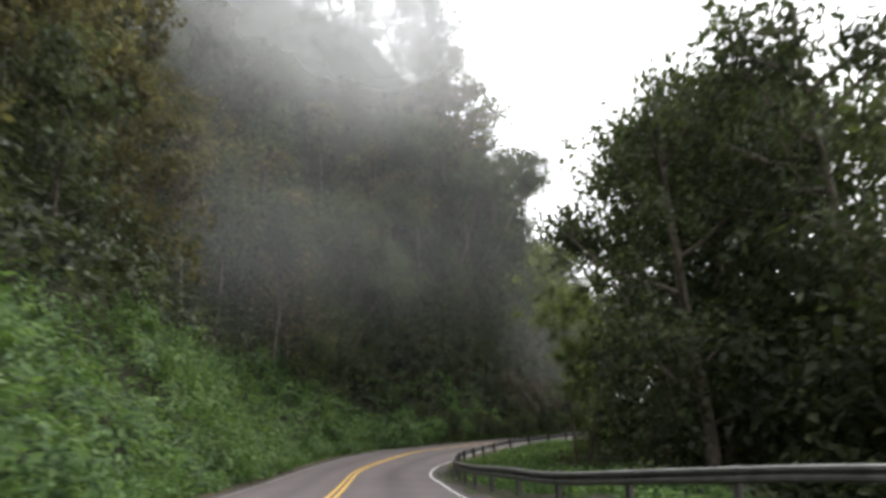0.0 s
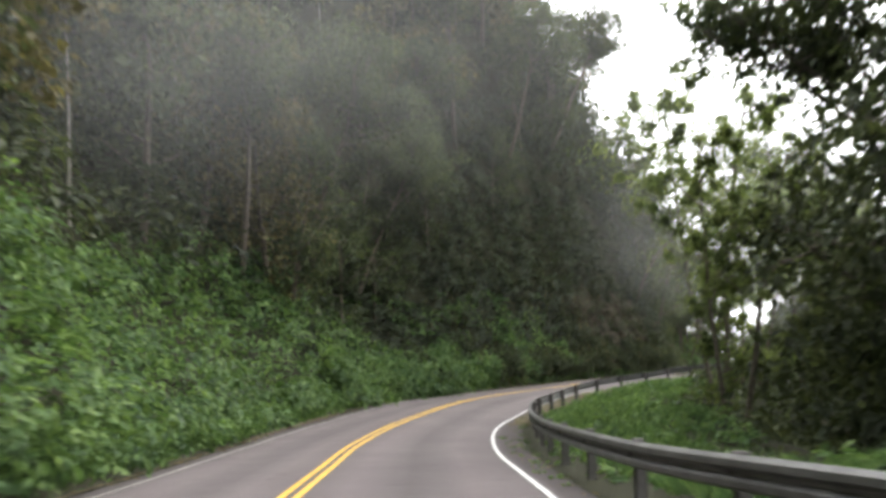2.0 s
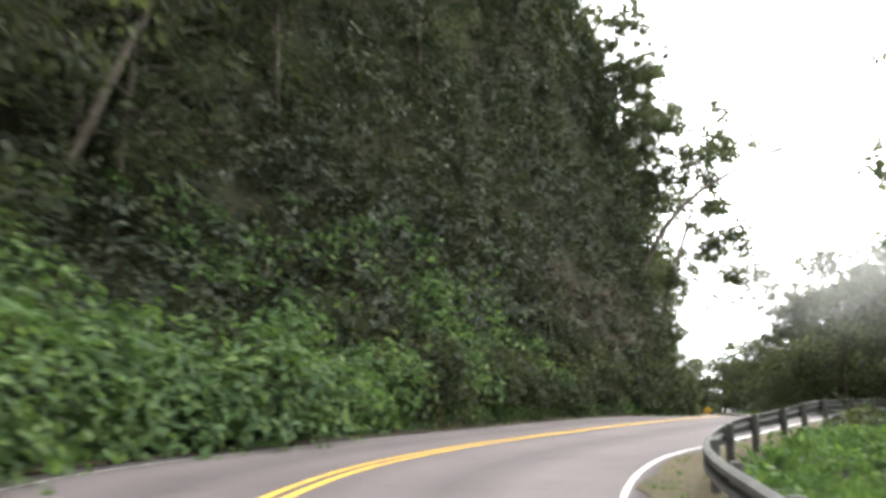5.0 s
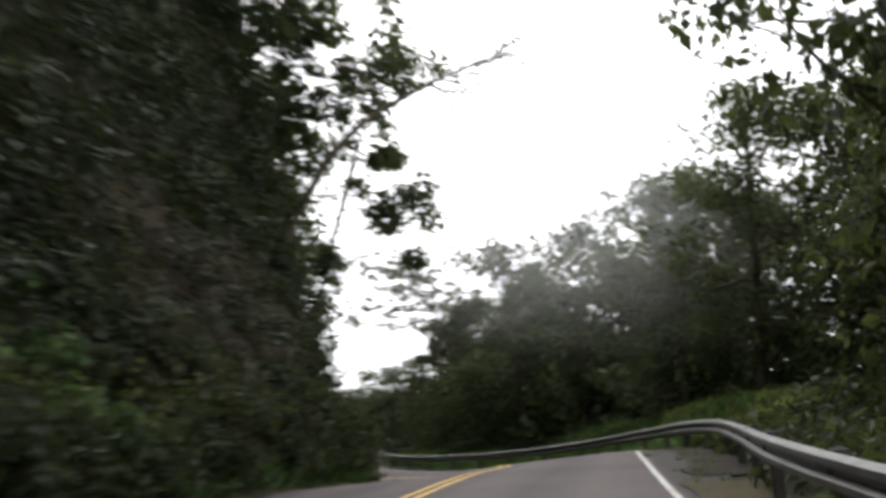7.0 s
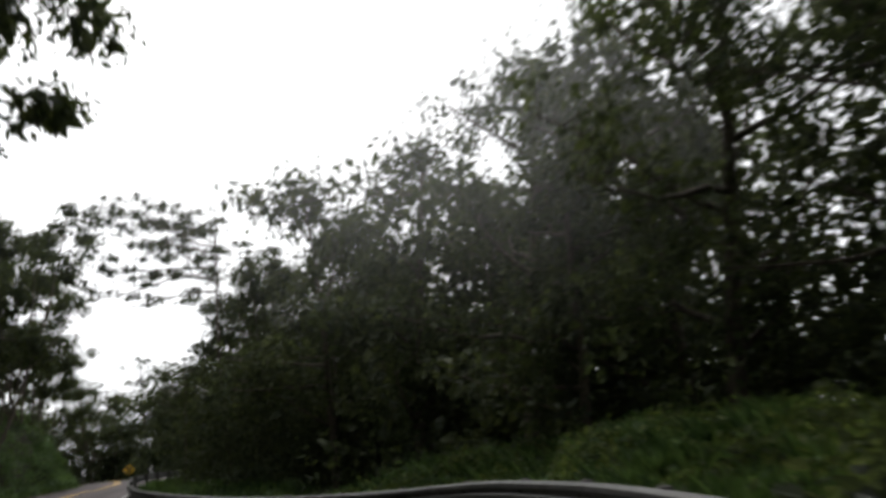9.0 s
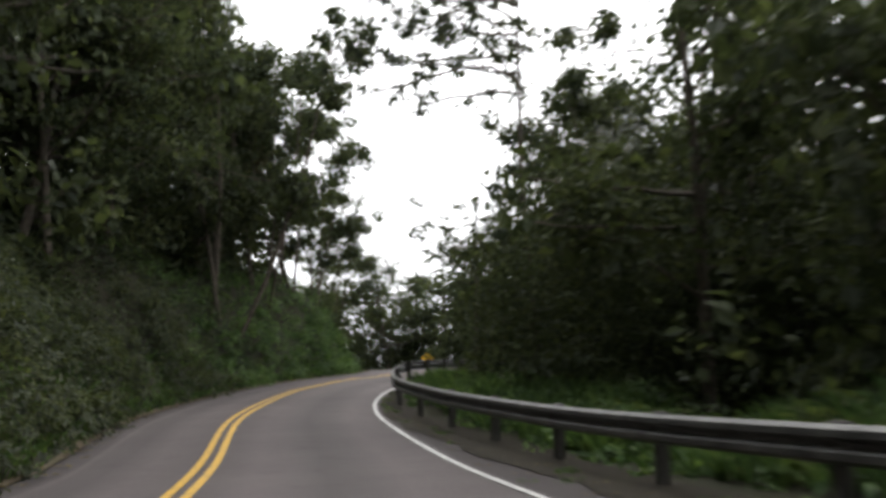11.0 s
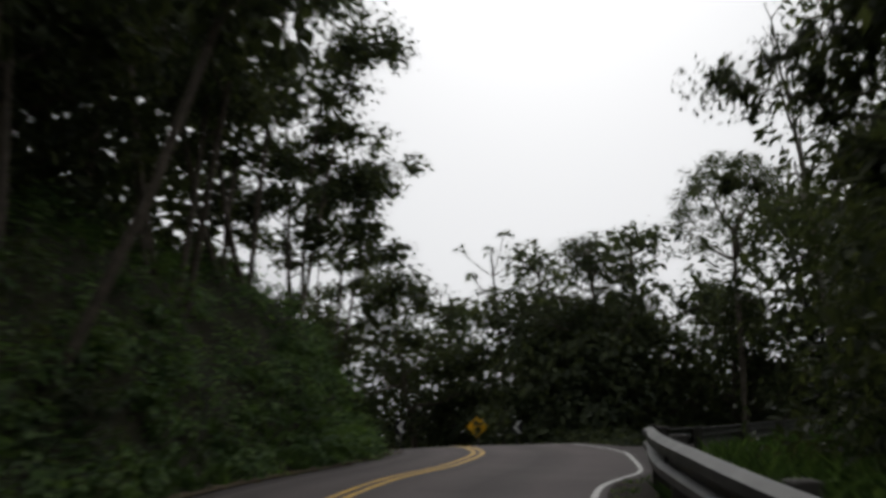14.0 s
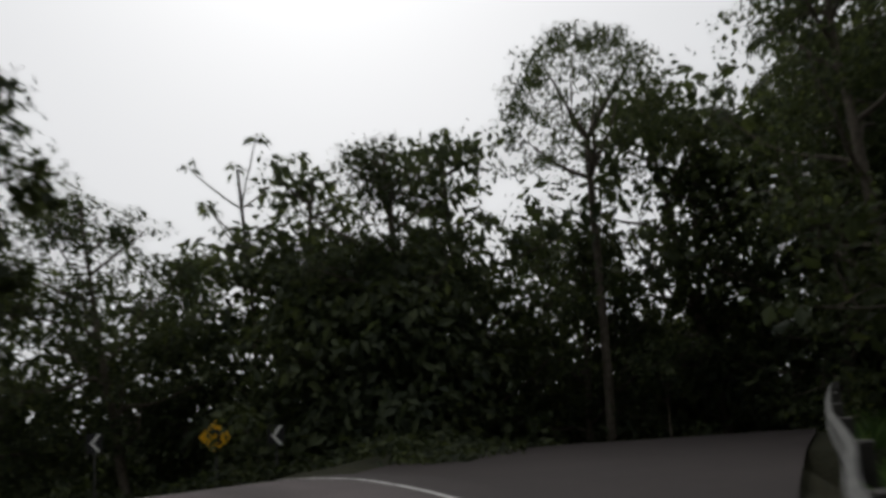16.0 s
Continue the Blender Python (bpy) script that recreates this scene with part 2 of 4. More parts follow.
# the rail's line, and how far its top stands above or below the usual height
RAIL3 = spline([(10.58, 14.09, 0.14), (7.36, 16.96, 0.18), (4.77, 20.17, 0.08), (2.83, 24.13, -0.04), (1.85, 28.09, 0.03), (1.04, 33.03, -0.01), (0.66, 39.00, -0.04),
               (0.62, 44.99, -0.06), (0.76, 51.03, -0.06), (1.24, 56.57, -0.06), (2.24, 61.05, -0.06), (3.49, 65.57, -0.07), (5.62, 69.76, -0.06), (8.26, 73.67, -0.06),
               (11.15, 77.83, -0.01), (14.60, 81.78, -0.06), (18.45, 86.42, -0.07), (21.29, 90.95, -0.08), (23.20, 94.33, -0.09), (24.84, 98.51, -0.00),
               (25.47, 103.48, 0.01), (25.81, 109.97, -0.02), (26.35, 117.58, -0.02), (26.91, 122.82, 0.00), (28.42, 127.27, 0.12), (30.71, 131.46, 0.10),
               (32.96, 135.29, 0.05), (35.2, 137.6, 0.0), (38.0, 139.7, 0.0), (41.9, 142.8, 0.0), (47.0, 146.6, 0.08), (53.0, 151.0, 0.12)], 0.5)
RAIL, RAIL_LIFT = RAIL3[:, :2], RAIL3[:, 2]
# along the road's y: its lean down to the right, and the distance from its middle to the foot of the left bank
LEAN = np.array([(-45.0, -0.010, 4.09), (0.0, -0.012, 4.09), (15.0, -0.018, 4.09), (28.0, -0.003, 4.08), (38.0, 0.001, 3.81), (46.0, 0.023, 3.55), (54.0, 0.038, 3.48),
               (64.9, 0.041, 3.76), (70.6, 0.014, 3.52), (76.2, 0.007, 3.49), (81.2, 0.005, 3.59), (86.1, -0.005, 3.75), (91.2, -0.060, 3.86), (96.0, -0.064, 3.95),
               (101.0, -0.033, 3.69), (106.0, -0.028, 2.98), (111.5, -0.029, 2.67), (119.9, -0.003, 2.67), (127.5, -0.025, 2.68), (132.1, -0.019, 2.66),
               (136.3, -0.004, 2.61), (140.1, 0.013, 2.61), (144.6, 0.002, 2.62), (149.6, -0.020, 2.67), (155.5, -0.007, 2.70), (160.5, -0.006, 2.72),
               (165.0, -0.005, 2.73), (169.0, -0.004, 2.73)])
RIGHT = normals2(MIDDLE)
SIDE = len(MIDDLE)


def gap_to(line):
    """How far each point of the middle line lies from another line."""
    d = np.linalg.norm(MIDDLE[:, None, :2] - line[None, :, :2], axis=2)
    return d.min(1)


LANE = gap_to(EDGE)
RAILGAP = gap_to(RAIL)
RAILGAP = np.where((MIDDLE[:, 1] < 26) & (RAILGAP > 4.6), 4.6, RAILGAP)
PAVED = np.where(MIDDLE[:, 1] > 137.5, LANE + 0.9, np.maximum(RAILGAP - 0.35, LANE + 0.4))
APRON = np.array([(34.0, 137.3), (34.6, 138.0), (38.0, 140.3), (40.6, 142.5), (41.5, 143.2), (46.6, 147.1), (52.3, 151.2), (51.5, 151.9), (49, 153.2), (46.6, 154.6), (44.3, 155.2), (41, 153.8), (38.6, 151.6), (37.4, 148.2), (37.0, 145.0), (36.6, 142.0)])


def nearest(x, y):
    """The nearest point of the middle line to each place, and the signed distance, positive to the right."""
    idx = np.empty(len(x), int)
    dist = np.empty(len(x))
    for k in range(0, len(x), 4000):
        dx = x[k:k + 4000, None] - MIDDLE[None, :, 0]
        dy = y[k:k + 4000, None] - MIDDLE[None, :, 1]
        q = dx * dx + dy * dy
        i = q.argmin(1)
        idx[k:k + 4000] = i
        r = np.arange(len(i))
        dist[k:k + 4000] = np.sqrt(q[r, i]) * np.sign(dx[r, i] * RIGHT[i, 0] + dy[r, i] * RIGHT[i, 1] + 1e-9)
    return idx, dist


def smooth(a, b, x):
    t = np.clip((x - a) / (b - a), 0, 1)
    return t * t * (3 - 2 * t)


def tilt_of(y):
    """How far the road leans down to its right."""
    return np.interp(y, LEAN[:, 0], LEAN[:, 1])


VERGE_AT = np.interp(MIDDLE[:, 1], LEAN[:, 0], LEAN[:, 2])


def bank_height(u, y):
    """The height of the left bank above the road, u metres behind its foot, by the y of the road there."""
    slope = np.interp(u, [0, 1, 3, 6, 9, 13, 25, 60, 120], [0, 0.5, 2.7, 6.2, 10.5, 19, 33, 62, 80])
    cliff = np.interp(u, [0, 1.0, 1.8, 2.6, 3.3, 4.0, 7, 12, 26, 60, 120], [0.1, 0.8, 3.4, 6.8, 11, 16, 24, 33, 47, 62, 75])
    low = np.interp(u, [0, 0.5, 1.0, 1.8, 3, 5.4, 10, 40, 120], [0, 0.3, 1.5, 3.0, 3.9, 4.8, 7.0, 14, 20])
    a, b, c = smooth(66, 80, y), smooth(98, 106, y), smooth(144, 149, y)
    h = slope * (1 - a) + cliff * a * (1 - b) + low * a * b
    return h * (1 - c) + c * np.minimum(u * 0.12, 1.0)


def inside(x, y, poly):
    hit = np.zeros(len(x), bool)
    for (x0, y0), (x1, y1) in zip(poly, np.roll(poly, -1, 0)):
        hit ^= ((y0 > y) != (y1 > y)) & (x < (x1 - x0) * (y - y0) / (y1 - y0 + 1e-12) + x0)
    return hit


def wave(x, y, k, seed):
    return np.sin(x * k + seed) * np.cos(y * k * 1.17 + seed * 2.1) + 0.5 * np.sin(x * k * 2.3 + y * k * 1.9 + seed)


def ground_height(x, y):
    x, y = np.asarray(x, float).ravel(), np.asarray(y, float).ravel()
    i, d = nearest(x, y)
    ry = MIDDLE[i, 1]
    base = MIDDLE[i, 2] - tilt_of(ry) * np.clip(d, -5, 3.6)
    z = base - 0.09
    u = -d - VERGE_AT[i]
    left = u > 0
    rough = wave(x, y, 0.7, 1.0) * 0.25 + wave(x, y, 0.23, 4.0) * 0.8
    z = np.where(left, base - 0.05 + bank_height(np.maximum(u, 0), ry) + rough * np.clip(u / 4, 0, 1) * (1 - smooth(140, 150, ry)), z)
    v = d - PAVED[i] - 0.6
    fall = np.interp(v, [0, 2.5, 6, 14, 30, 80, 400], [0, 0.05, -0.5, -2.6, -5.5, -12, -30])
    z = np.where(v > 0, base - 0.05 + fall + rough * np.clip(v / 6, 0, 0.7), z)
    hump = smooth(0.8, 2.8, v) * (1 - smooth(4.5, 8, v)) * smooth(85, 92, ry) * (1 - smooth(107, 115, ry))
    z = z + np.where(v > 0, 0.8 * hump, 0)
    far = np.hypot(x - 15, y - 80)
    z = z - np.where(left, 0, 1) * smooth(150, 900, far) * 40
    flat = inside(x, y, APRON) | (np.hypot(x - 50, y - 148) < 4)
    z = np.where(flat, -0.32, z)
    return z


def ground_at(x, y):
    return float(ground_height([x], [y])[0])


# ---- ground, road, paint ----
def build_ground():
    def axis(a, b, step):
        mid = np.arange(a, b + step, step)
        outer = np.geomspace(3, 3600, 26)
        return np.r_[a - outer[::-1], mid, b + outer]
    gx, gy = axis(-42, 80, 0.9), axis(-30, 188, 0.9)
    X, Y = np.meshgrid(gx, gy)
    Z = ground_height(X, Y)
    v = np.stack([X.ravel(), Y.ravel(), Z], 1)
    w, h = len(gx), len(gy)
    a = (np.arange(h - 1)[:, None] * w + np.arange(w - 1)[None]).ravel()
    f = np.stack([a, a + 1, a + w + 1, a + w], 1)
    ob = new("ground", mesh_of("ground", v, f, EARTH, True))
    tagged(ob, "dark forest floor with leaf litter and moss", "ground", kind="structure")


def road_rows(offsets, lift=0.0, a=0, b=SIDE):
    rows = []
    for i in range(a, b):
        row = []
        for o in offsets:
            o = o(i) if callable(o) else o
            row.append((*(MIDDLE[i, :2] + RIGHT[i] * o), MIDDLE[i, 2] + lift - 0.015 * abs(o) - tilt_of(MIDDLE[i, 1]) * min(o, 3.6)))
        rows.append(np.array(row))
    return rows


def build_road():
    across = [lambda i: 0.35 - VERGE_AT[i], lambda i: 0.8 - VERGE_AT[i], lambda i: max(-2.5, 0.85 - VERGE_AT[i]), lambda i: max(-2.1, 0.9 - VERGE_AT[i]), -1.7, -1.3, -0.8, -0.3, 0.3, 0.7, 1.1, 1.6, 2.1, 2.5, lambda i: max(2.7, LANE[i] + 0.05), lambda i: max(2.85, LANE[i] + 0.2), lambda i: max(3.0, PAVED[i])]
    used = [0.1, 0.35, 0.8, 0.9, 0.5, 0.4, 0.95, 0.6, 0.55, 0.95, 0.8, 0.35, 0.5, 0.95, 0.5, 0.05, 0.0]
    road = new("road", strip("road", road_rows(across), ASPHALT))
    layer = road.data.attributes.new("wear", "FLOAT", "POINT")
    layer.data.foreach_set("value", np.tile(np.array(used, dtype=np.float32), SIDE))
    tagged(road, "grey two-lane mountain road of worn asphalt", "road", kind="structure")
    ap = bmesh.new()
    ring = [ap.verts.new((x, y, -0.19 - 0.004 * (x - 36))) for x, y in APRON]
    ap.faces.new(ring)
    me = bpy.data.meshes.new("turnout")
    ap.to_mesh(me)
    ap.free()
    me.materials.append(ASPHALT)
    tagged(new("turnout_pavement", me), "paved turnout of dark asphalt beside the bend", "pavement", kind="structure")
    verge = new("verge_left", strip("verge", road_rows([lambda i: -0.4 - VERGE_AT[i], lambda i: -0.05 - VERGE_AT[i], lambda i: 0.4 - VERGE_AT[i]], 0.03), DIRT))
    tagged(verge, "strip of bare brown dirt and leaf litter along the road", "verge", kind="structure")
    for k, o in enumerate((-0.16, 0.06)):
        line = new("centre_line_%d" % (k + 1), strip("line", road_rows([o, o + 0.11], 0.007), YELLOW))
        tagged(line, "worn yellow painted centre line", "road marking", kind="structure")
    a, b = (int(np.argmax(MIDDLE[:, 1] > q)) for q in (53, 84))
    wide = lambda i: LANE[i] + 0.22 + 0.12 * math.sin(i * 1.7) + 0.08 * math.sin(i * 4.1)  # noqa: E731
    moss = new("shoulder_right", strip("shoulder", road_rows([wide, lambda i: 0.5 * (wide(i) + PAVED[i]) + 0.1, lambda i: PAVED[i] + 0.5], 0.02, a, b), MOSS))
    tagged(moss, "mossy brown shoulder of dirt beneath the guardrail", "shoulder", kind="structure")
    a, b = (int(np.argmax(MIDDLE[:, 1] > q)) for q in (84, 137))
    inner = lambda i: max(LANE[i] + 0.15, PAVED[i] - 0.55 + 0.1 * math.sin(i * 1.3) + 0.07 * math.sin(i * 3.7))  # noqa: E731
    # a dark strip painted as the rail's shadow on the soil
    soil = new("shoulder_right_far", strip("shoulder", road_rows([inner, lambda i: PAVED[i], lambda i: PAVED[i] + 0.7], 0.016, a, b), SHADED_SOIL))
    tagged(soil, "soil and leaf litter beneath the guardrail, darkened for the shadow there", "shoulder", kind="structure")
    rows = []
    n2 = normals2(EDGE)
    i, d = nearest(EDGE[:, 0], EDGE[:, 1])
    lift = MIDDLE[i, 2] - 0.015 * np.abs(d) - tilt_of(MIDDLE[i, 1]) * np.minimum(d, 3.6)
    lift = np.convolve(np.pad(lift, 2, mode="edge"), np.ones(5) / 5, mode="valid")
    for k in range(len(EDGE)):
        z = lift[k] + 0.012
        rows.append(np.array([(*(EDGE[k] - n2[k] * 0.045), z), (*(EDGE[k] + n2[k] * 0.045), z)]))
    tagged(new("edge_line_right", strip("line", rows, WHITE)), "white painted edge line", "road marking", kind="structure")
    left = new("edge_line_left", strip("line", road_rows([lambda i: 0.8 - VERGE_AT[i], lambda i: 0.88 - VERGE_AT[i]], 0.007, 0, int(np.argmax(MIDDLE[:, 1] > 84))), FADED))
    tagged(left, "faded white edge line", "road marking", kind="structure")


# ---- guard rail: a W-shaped steel beam on posts ----
def build_guardrail():
    rail = thing("guardrail", "grey weathered steel guardrail on dark posts along the road", "guardrail", m=pose(RAIL[0, 0], RAIL[0, 1], 0))
    inv = rail.matrix_world.inverted()
    n2 = normals2(RAIL)
    i, d = nearest(RAIL[:, 0], RAIL[:, 1])
    z = MIDDLE[i, 2] - 0.05 - tilt_of(MIDDLE[i, 1]) * np.clip(d, -5, 3.6)
    z = np.convolve(np.pad(z, 6, mode="edge"), np.ones(13) / 13, mode="valid") + RAIL_LIFT
    # the beam's section: (out towards the road, up)
    section = [(0.0, 0.43), (0.075, 0.47), (0.08, 0.53), (0.01, 0.575), (0.01, 0.605), (0.08, 0.65), (0.075, 0.71), (0.0, 0.75), (-0.012, 0.745), (0.06, 0.70), (0.065, 0.655), (-0.004, 0.605), (-0.004, 0.575), (0.065, 0.525), (0.06, 0.475), (-0.012, 0.435)]
    per = 8
    k, m = 0, len(section)
    while k < len(RAIL) - 1:
        e = min(k + per + 1, len(RAIL))
        v = []
        for j in range(k, e):
            proud = 0.004 if j == e - 1 else 0.0
            for o, u in section:
                p = RAIL[j] - n2[j] * (o + 0.06 + proud)
                v.append((p[0], p[1], z[j] + u))
        f = [(a * m + q, a * m + (q + 1) % m, (a + 1) * m + (q + 1) % m, (a + 1) * m + q) for a in range(e - k - 1) for q in range(m)]
        ob = part("beam", mesh_of("beam", np.array(v), f, STEEL), rail)
        ob.matrix_parent_inverse = inv
        k += per
    bm = bmesh.new()
    bmesh.ops.create_cube(bm, size=1.0)
    for q in bm.verts:
        q.co = Vector((q.co.x * 0.13, q.co.y * 0.16, q.co.z * 1.1 + 0.22))
    bmesh.ops.bevel(bm, geom=list(bm.edges), offset=0.012, segments=1, affect="EDGES")
    post = bpy.data.meshes.new("post")
    bm.to_mesh(post)
    bm.free()
    post.materials.append(POST)
    bm = bmesh.new()
    bmesh.ops.create_cube(bm, size=1.0)
    for q in bm.verts:
        q.co = Vector((q.co.x * 0.05 - 0.085, q.co.y * 0.1, q.co.z * 0.24 + 0.59))
    spacer = bpy.data.meshes.new("spacer")
    bm.to_mesh(spacer)
    bm.free()
    spacer.materials.append(POST)
    for j in range(2, len(RAIL), 6):
        ob = part("post", post, rail)
        yaw = math.atan2(n2[j, 1], n2[j, 0])
        ob.matrix_parent_inverse = inv
        ob.matrix_basis = Matrix.Translation((RAIL[j, 0] + n2[j, 0] * 0.02, RAIL[j, 1] + n2[j, 1] * 0.02, z[j])) @ Matrix.Rotation(yaw, 4, "Z")
        part("spacer", spacer, ob)


def build_rock_face():
    """The bare rock of the cliff's foot: a rough sheet standing proud of the hill."""
    ids = np.arange(np.where(MIDDLE[:, 1] > 82)[0][0], np.where(MIDDLE[:, 1] > 105)[0][0], 0.3)
    px = np.stack([np.interp(ids, np.arange(SIDE), MIDDLE[:, c]) for c in range(3)], 1)
    rn = np.stack([np.interp(ids, np.arange(SIDE), RIGHT[:, c]) for c in range(2)], 1)
    rows = []
    r = np.random.default_rng(77)
    for i in range(len(px)):
        ends = smooth(0, 12, i) * smooth(0, 12, len(px) - 1 - i)
        row = []
        for h in np.linspace(-0.2, 7.5, 30):
            u = np.interp(h, [0.0, 0.8, 3.4, 6.8, 11], [0.3, 1.0, 1.8, 2.6, 3.3])
            s = i * 0.3
            ledge = abs(math.sin(s * 0.55 + math.sin(h * 0.5) * 1.4)) * 0.35 + abs(math.sin(h * 1.3 + s * 0.33 + math.sin(s * 0.9))) * 0.3
            out = (0.1 + ledge + r.uniform(0, 0.16)) * ends - 0.5 * (1 - ends) - 0.2 - 0.5 * smooth(4.5, 7.5, h)
            out = min(out, 0.12 + h * 0.25)
            q = px[i, :2] - rn[i] * (np.interp(px[i, 1], LEAN[:, 0], LEAN[:, 2]) + u - out)
            row.append((q[0], q[1], px[i, 2] + tilt_of(px[i, 1]) * 3.5 + h))
        rows.append(np.array(row))
    tagged(new("rock_face", strip("rock_face", rows, ROCK)), "rough reddish brown rock at the foot of the cliff", "rock", kind="structure")


build_ground()
build_rock_face()
build_road()
build_guardrail()


# ---- trees ----
def limb(rng, start, way, length, bend=0.25, up=0.15, n=7):
    pts = [np.asarray(start, float)]
    d = np.asarray(way, float) / np.linalg.norm(way)
    for _ in range(n - 1):
        d = d + rng.normal(0, bend, 3) * 0.5 + (0, 0, up * 0.3)
        d /= np.linalg.norm(d)
        pts.append(pts[-1] + d * length / (n - 1))
    return np.array(pts)


def tree_meshes(name, seed, height, radius, base=0.3, stems=1, limbs=11, clumps=5, clump=0.9, count=3100, leaf=0.27, bark=None, mat=None, trunk=0.2, flat=1.0, dome=0.0, droop=0.3, skirt=0, core=1.0, bias=None):
    """Trunk, branches and crown of one broad-leaved tree, its foot at the origin."""
    rng = np.random.default_rng(seed)
    bark = bark or BARK
    trunks, limbs_made, spots = [], [], []
    per = max(1, limbs // stems)
    for s in range(stems):
        lean = rng.normal(0, 0.10 if stems == 1 else 0.22, 2)
        top = height * rng.uniform(0.86, 0.97)
        foot = np.array([*rng.normal(0, 0.0 if stems == 1 else 0.35, 2), -0.6])
        line = limb(rng, foot, (lean[0], lean[1], 1.0), top + 0.6, 0.07, 0.3, 10)
        r = trunk * rng.uniform(0.8, 1.1) / math.sqrt(stems)
        trunks.append(tube(line, np.linspace(r, r * 0.25, len(line)), 8))
        for k in range(per):
            q = base + (0.97 - base) * (k + rng.uniform(0.1, 0.9)) / per
            at = np.array([np.interp(q * (len(line) - 1), np.arange(len(line)), line[:, c]) for c in range(3)])
            ang = rng.uniform(0, 2 * math.pi) if bias is None else bias + rng.normal(0, 0.7)
            form = math.sin(math.pi * min(1.0, (0.25 + 0.75 * (q - base) / (1 - base)))) ** 0.6 if dome == 0 else 0.45 + 0.55 * q
            reach = radius * max(0.3, form) * rng.uniform(0.75, 1.1)
            rise = rng.uniform(0.1, 0.7) * (0.35 if flat < 1 else 1.0) + dome * 0.6
            arm = limb(rng, at, (math.cos(ang), math.sin(ang), rise), reach, 0.3, 0.1)
            arms = [tube(arm, np.linspace(r * 0.38, r * 0.07, len(arm)), 4)]
            for c in range(clumps):
                t = rng.uniform(0.2, 1.0)
                p = np.array([np.interp(t * 6, np.arange(7), arm[:, j]) for j in range(3)])
                twig = limb(rng, p, rng.normal(0, 1, 3) * (1, 1, 0.5 * flat) + (0, 0, 0.25), radius * 0.22, 0.3, 0.05, 3)
                arms.append(tube(twig, np.linspace(r * 0.10, r * 0.03, 3), 3))
                spots.append(twig[-1])
            limbs_made.append(mesh_of(name + "_limb", *joined(arms), bark, True))
        spots.append(line[-1])
    for _ in range(skirt):
        ang, q = rng.uniform(0, 2 * math.pi), rng.uniform(0.02, base + 0.15)
        spots.append(np.array([math.cos(ang), math.sin(ang), 0]) * radius * rng.uniform(0.25, 0.8) + (0, 0, height * q))
    spots = np.array(spots)
    n = count // len(spots) + 1
    size = clump * rng.uniform(0.55, 1.25, len(spots))
    ball = rng.normal(0, 1, (len(spots), n, 3))
    ball /= np.linalg.norm(ball, axis=2)[..., None]
    ball *= rng.uniform(0.15, 1.0, (len(spots), n, 1)) ** 0.45
    at = spots[:, None] + ball * size[:, None, None] * np.array([1.15, 1.15, 0.75 * flat])
    at[..., 2] -= (ball[..., 0] ** 2 + ball[..., 1] ** 2) * size[:, None] * 0.25 * droop
    v, f = leaves(rng, at.reshape(-1, 3), ball.reshape(-1, 3), leaf, droop)
    if core > 0:
        m = max(5, int(n * 0.4))
        deep = rng.normal(0, 1, (len(spots), m, 3))
        deep *= 0.5 / np.maximum(1.0, np.linalg.norm(deep, axis=2)[..., None])
        inner = spots[:, None] + deep * size[:, None, None] * core
        v, f = joined([(v, f), leaves(rng, inner.reshape(-1, 3), deep.reshape(-1, 3), leaf * 1.55, droop, 0.65)])
    return ([mesh_of(name + "_trunk", *t, bark, True) for t in trunks], limbs_made, mesh_of(name + "_crown", v, f, mat or LEAF_FOREST))


KINDS = {}


def kind_of(name, label, **spec):
    KINDS[name] = (tree_meshes(name, **spec), label)


def tree(kind, x, y, scale=1.0, turn=0.0, z=None, group="", wide=1.0, lean=0.0, towards=0.0):
    (trunks, limbs, crown), label = KINDS[kind]
    z = ground_at(x, y) if z is None else z
    ob = thing("tree", label, "tree", group, Matrix.Translation((x, y, z - 0.1)) @ Matrix.Rotation(radians(lean), 4, Vector((math.cos(radians(towards + 90)), math.sin(radians(towards + 90)), 0))) @ Matrix.Rotation(radians(turn), 4, "Z") @ Matrix.Diagonal((scale * wide, scale * wide, scale, 1)))
    for me in trunks:
        part("trunk", me, ob)
    for me in limbs:
        part("limb", me, ob)
    if crown:
        part("crown", crown, ob)
    return ob


kind_of("broad_a", "broad evergreen forest tree with dense leaves", seed=1, height=14, radius=4.4, base=0.22, limbs=12, clumps=6, clump=1.4, count=2500, leaf=0.34, skirt=10)
kind_of("broad_b", "leafy forest tree with drooping boughs", seed=2, height=12, radius=4.8, base=0.2, limbs=12, clumps=6, clump=1.4, count=2500, leaf=0.34, droop=0.7, skirt=10)
kind_of("broad_c", "tall olive-brown forest tree hung with creepers", seed=3, height=16, radius=4.0, base=0.25, limbs=13, clumps=6, clump=1.3, count=2500, leaf=0.34, skirt=22, mat=LEAF_OLIVE)
kind_of("slender", "slender forest tree with a pale bare stem", seed=23, height=13, radius=2.2, base=0.6, limbs=9, clumps=5, clump=0.9, count=1700, leaf=0.34, bark=BARK_PALE, trunk=0.07, mat=LEAF_OLIVE)
kind_of("dark_a", "dark dense tree, leafy down to the ground", seed=4, height=12, radius=4.0, base=0.12, limbs=13, clumps=8, clump=1.05, count=3100, leaf=0.27, mat=LEAF_DARK, skirt=24)
kind_of("dark_b", "dark broad tree with an uneven crown", seed=5, height=14, radius=4.8, base=0.2, limbs=14, clumps=8, clump=1.1, count=3200, leaf=0.28, mat=LEAF_DARK, skirt=14)
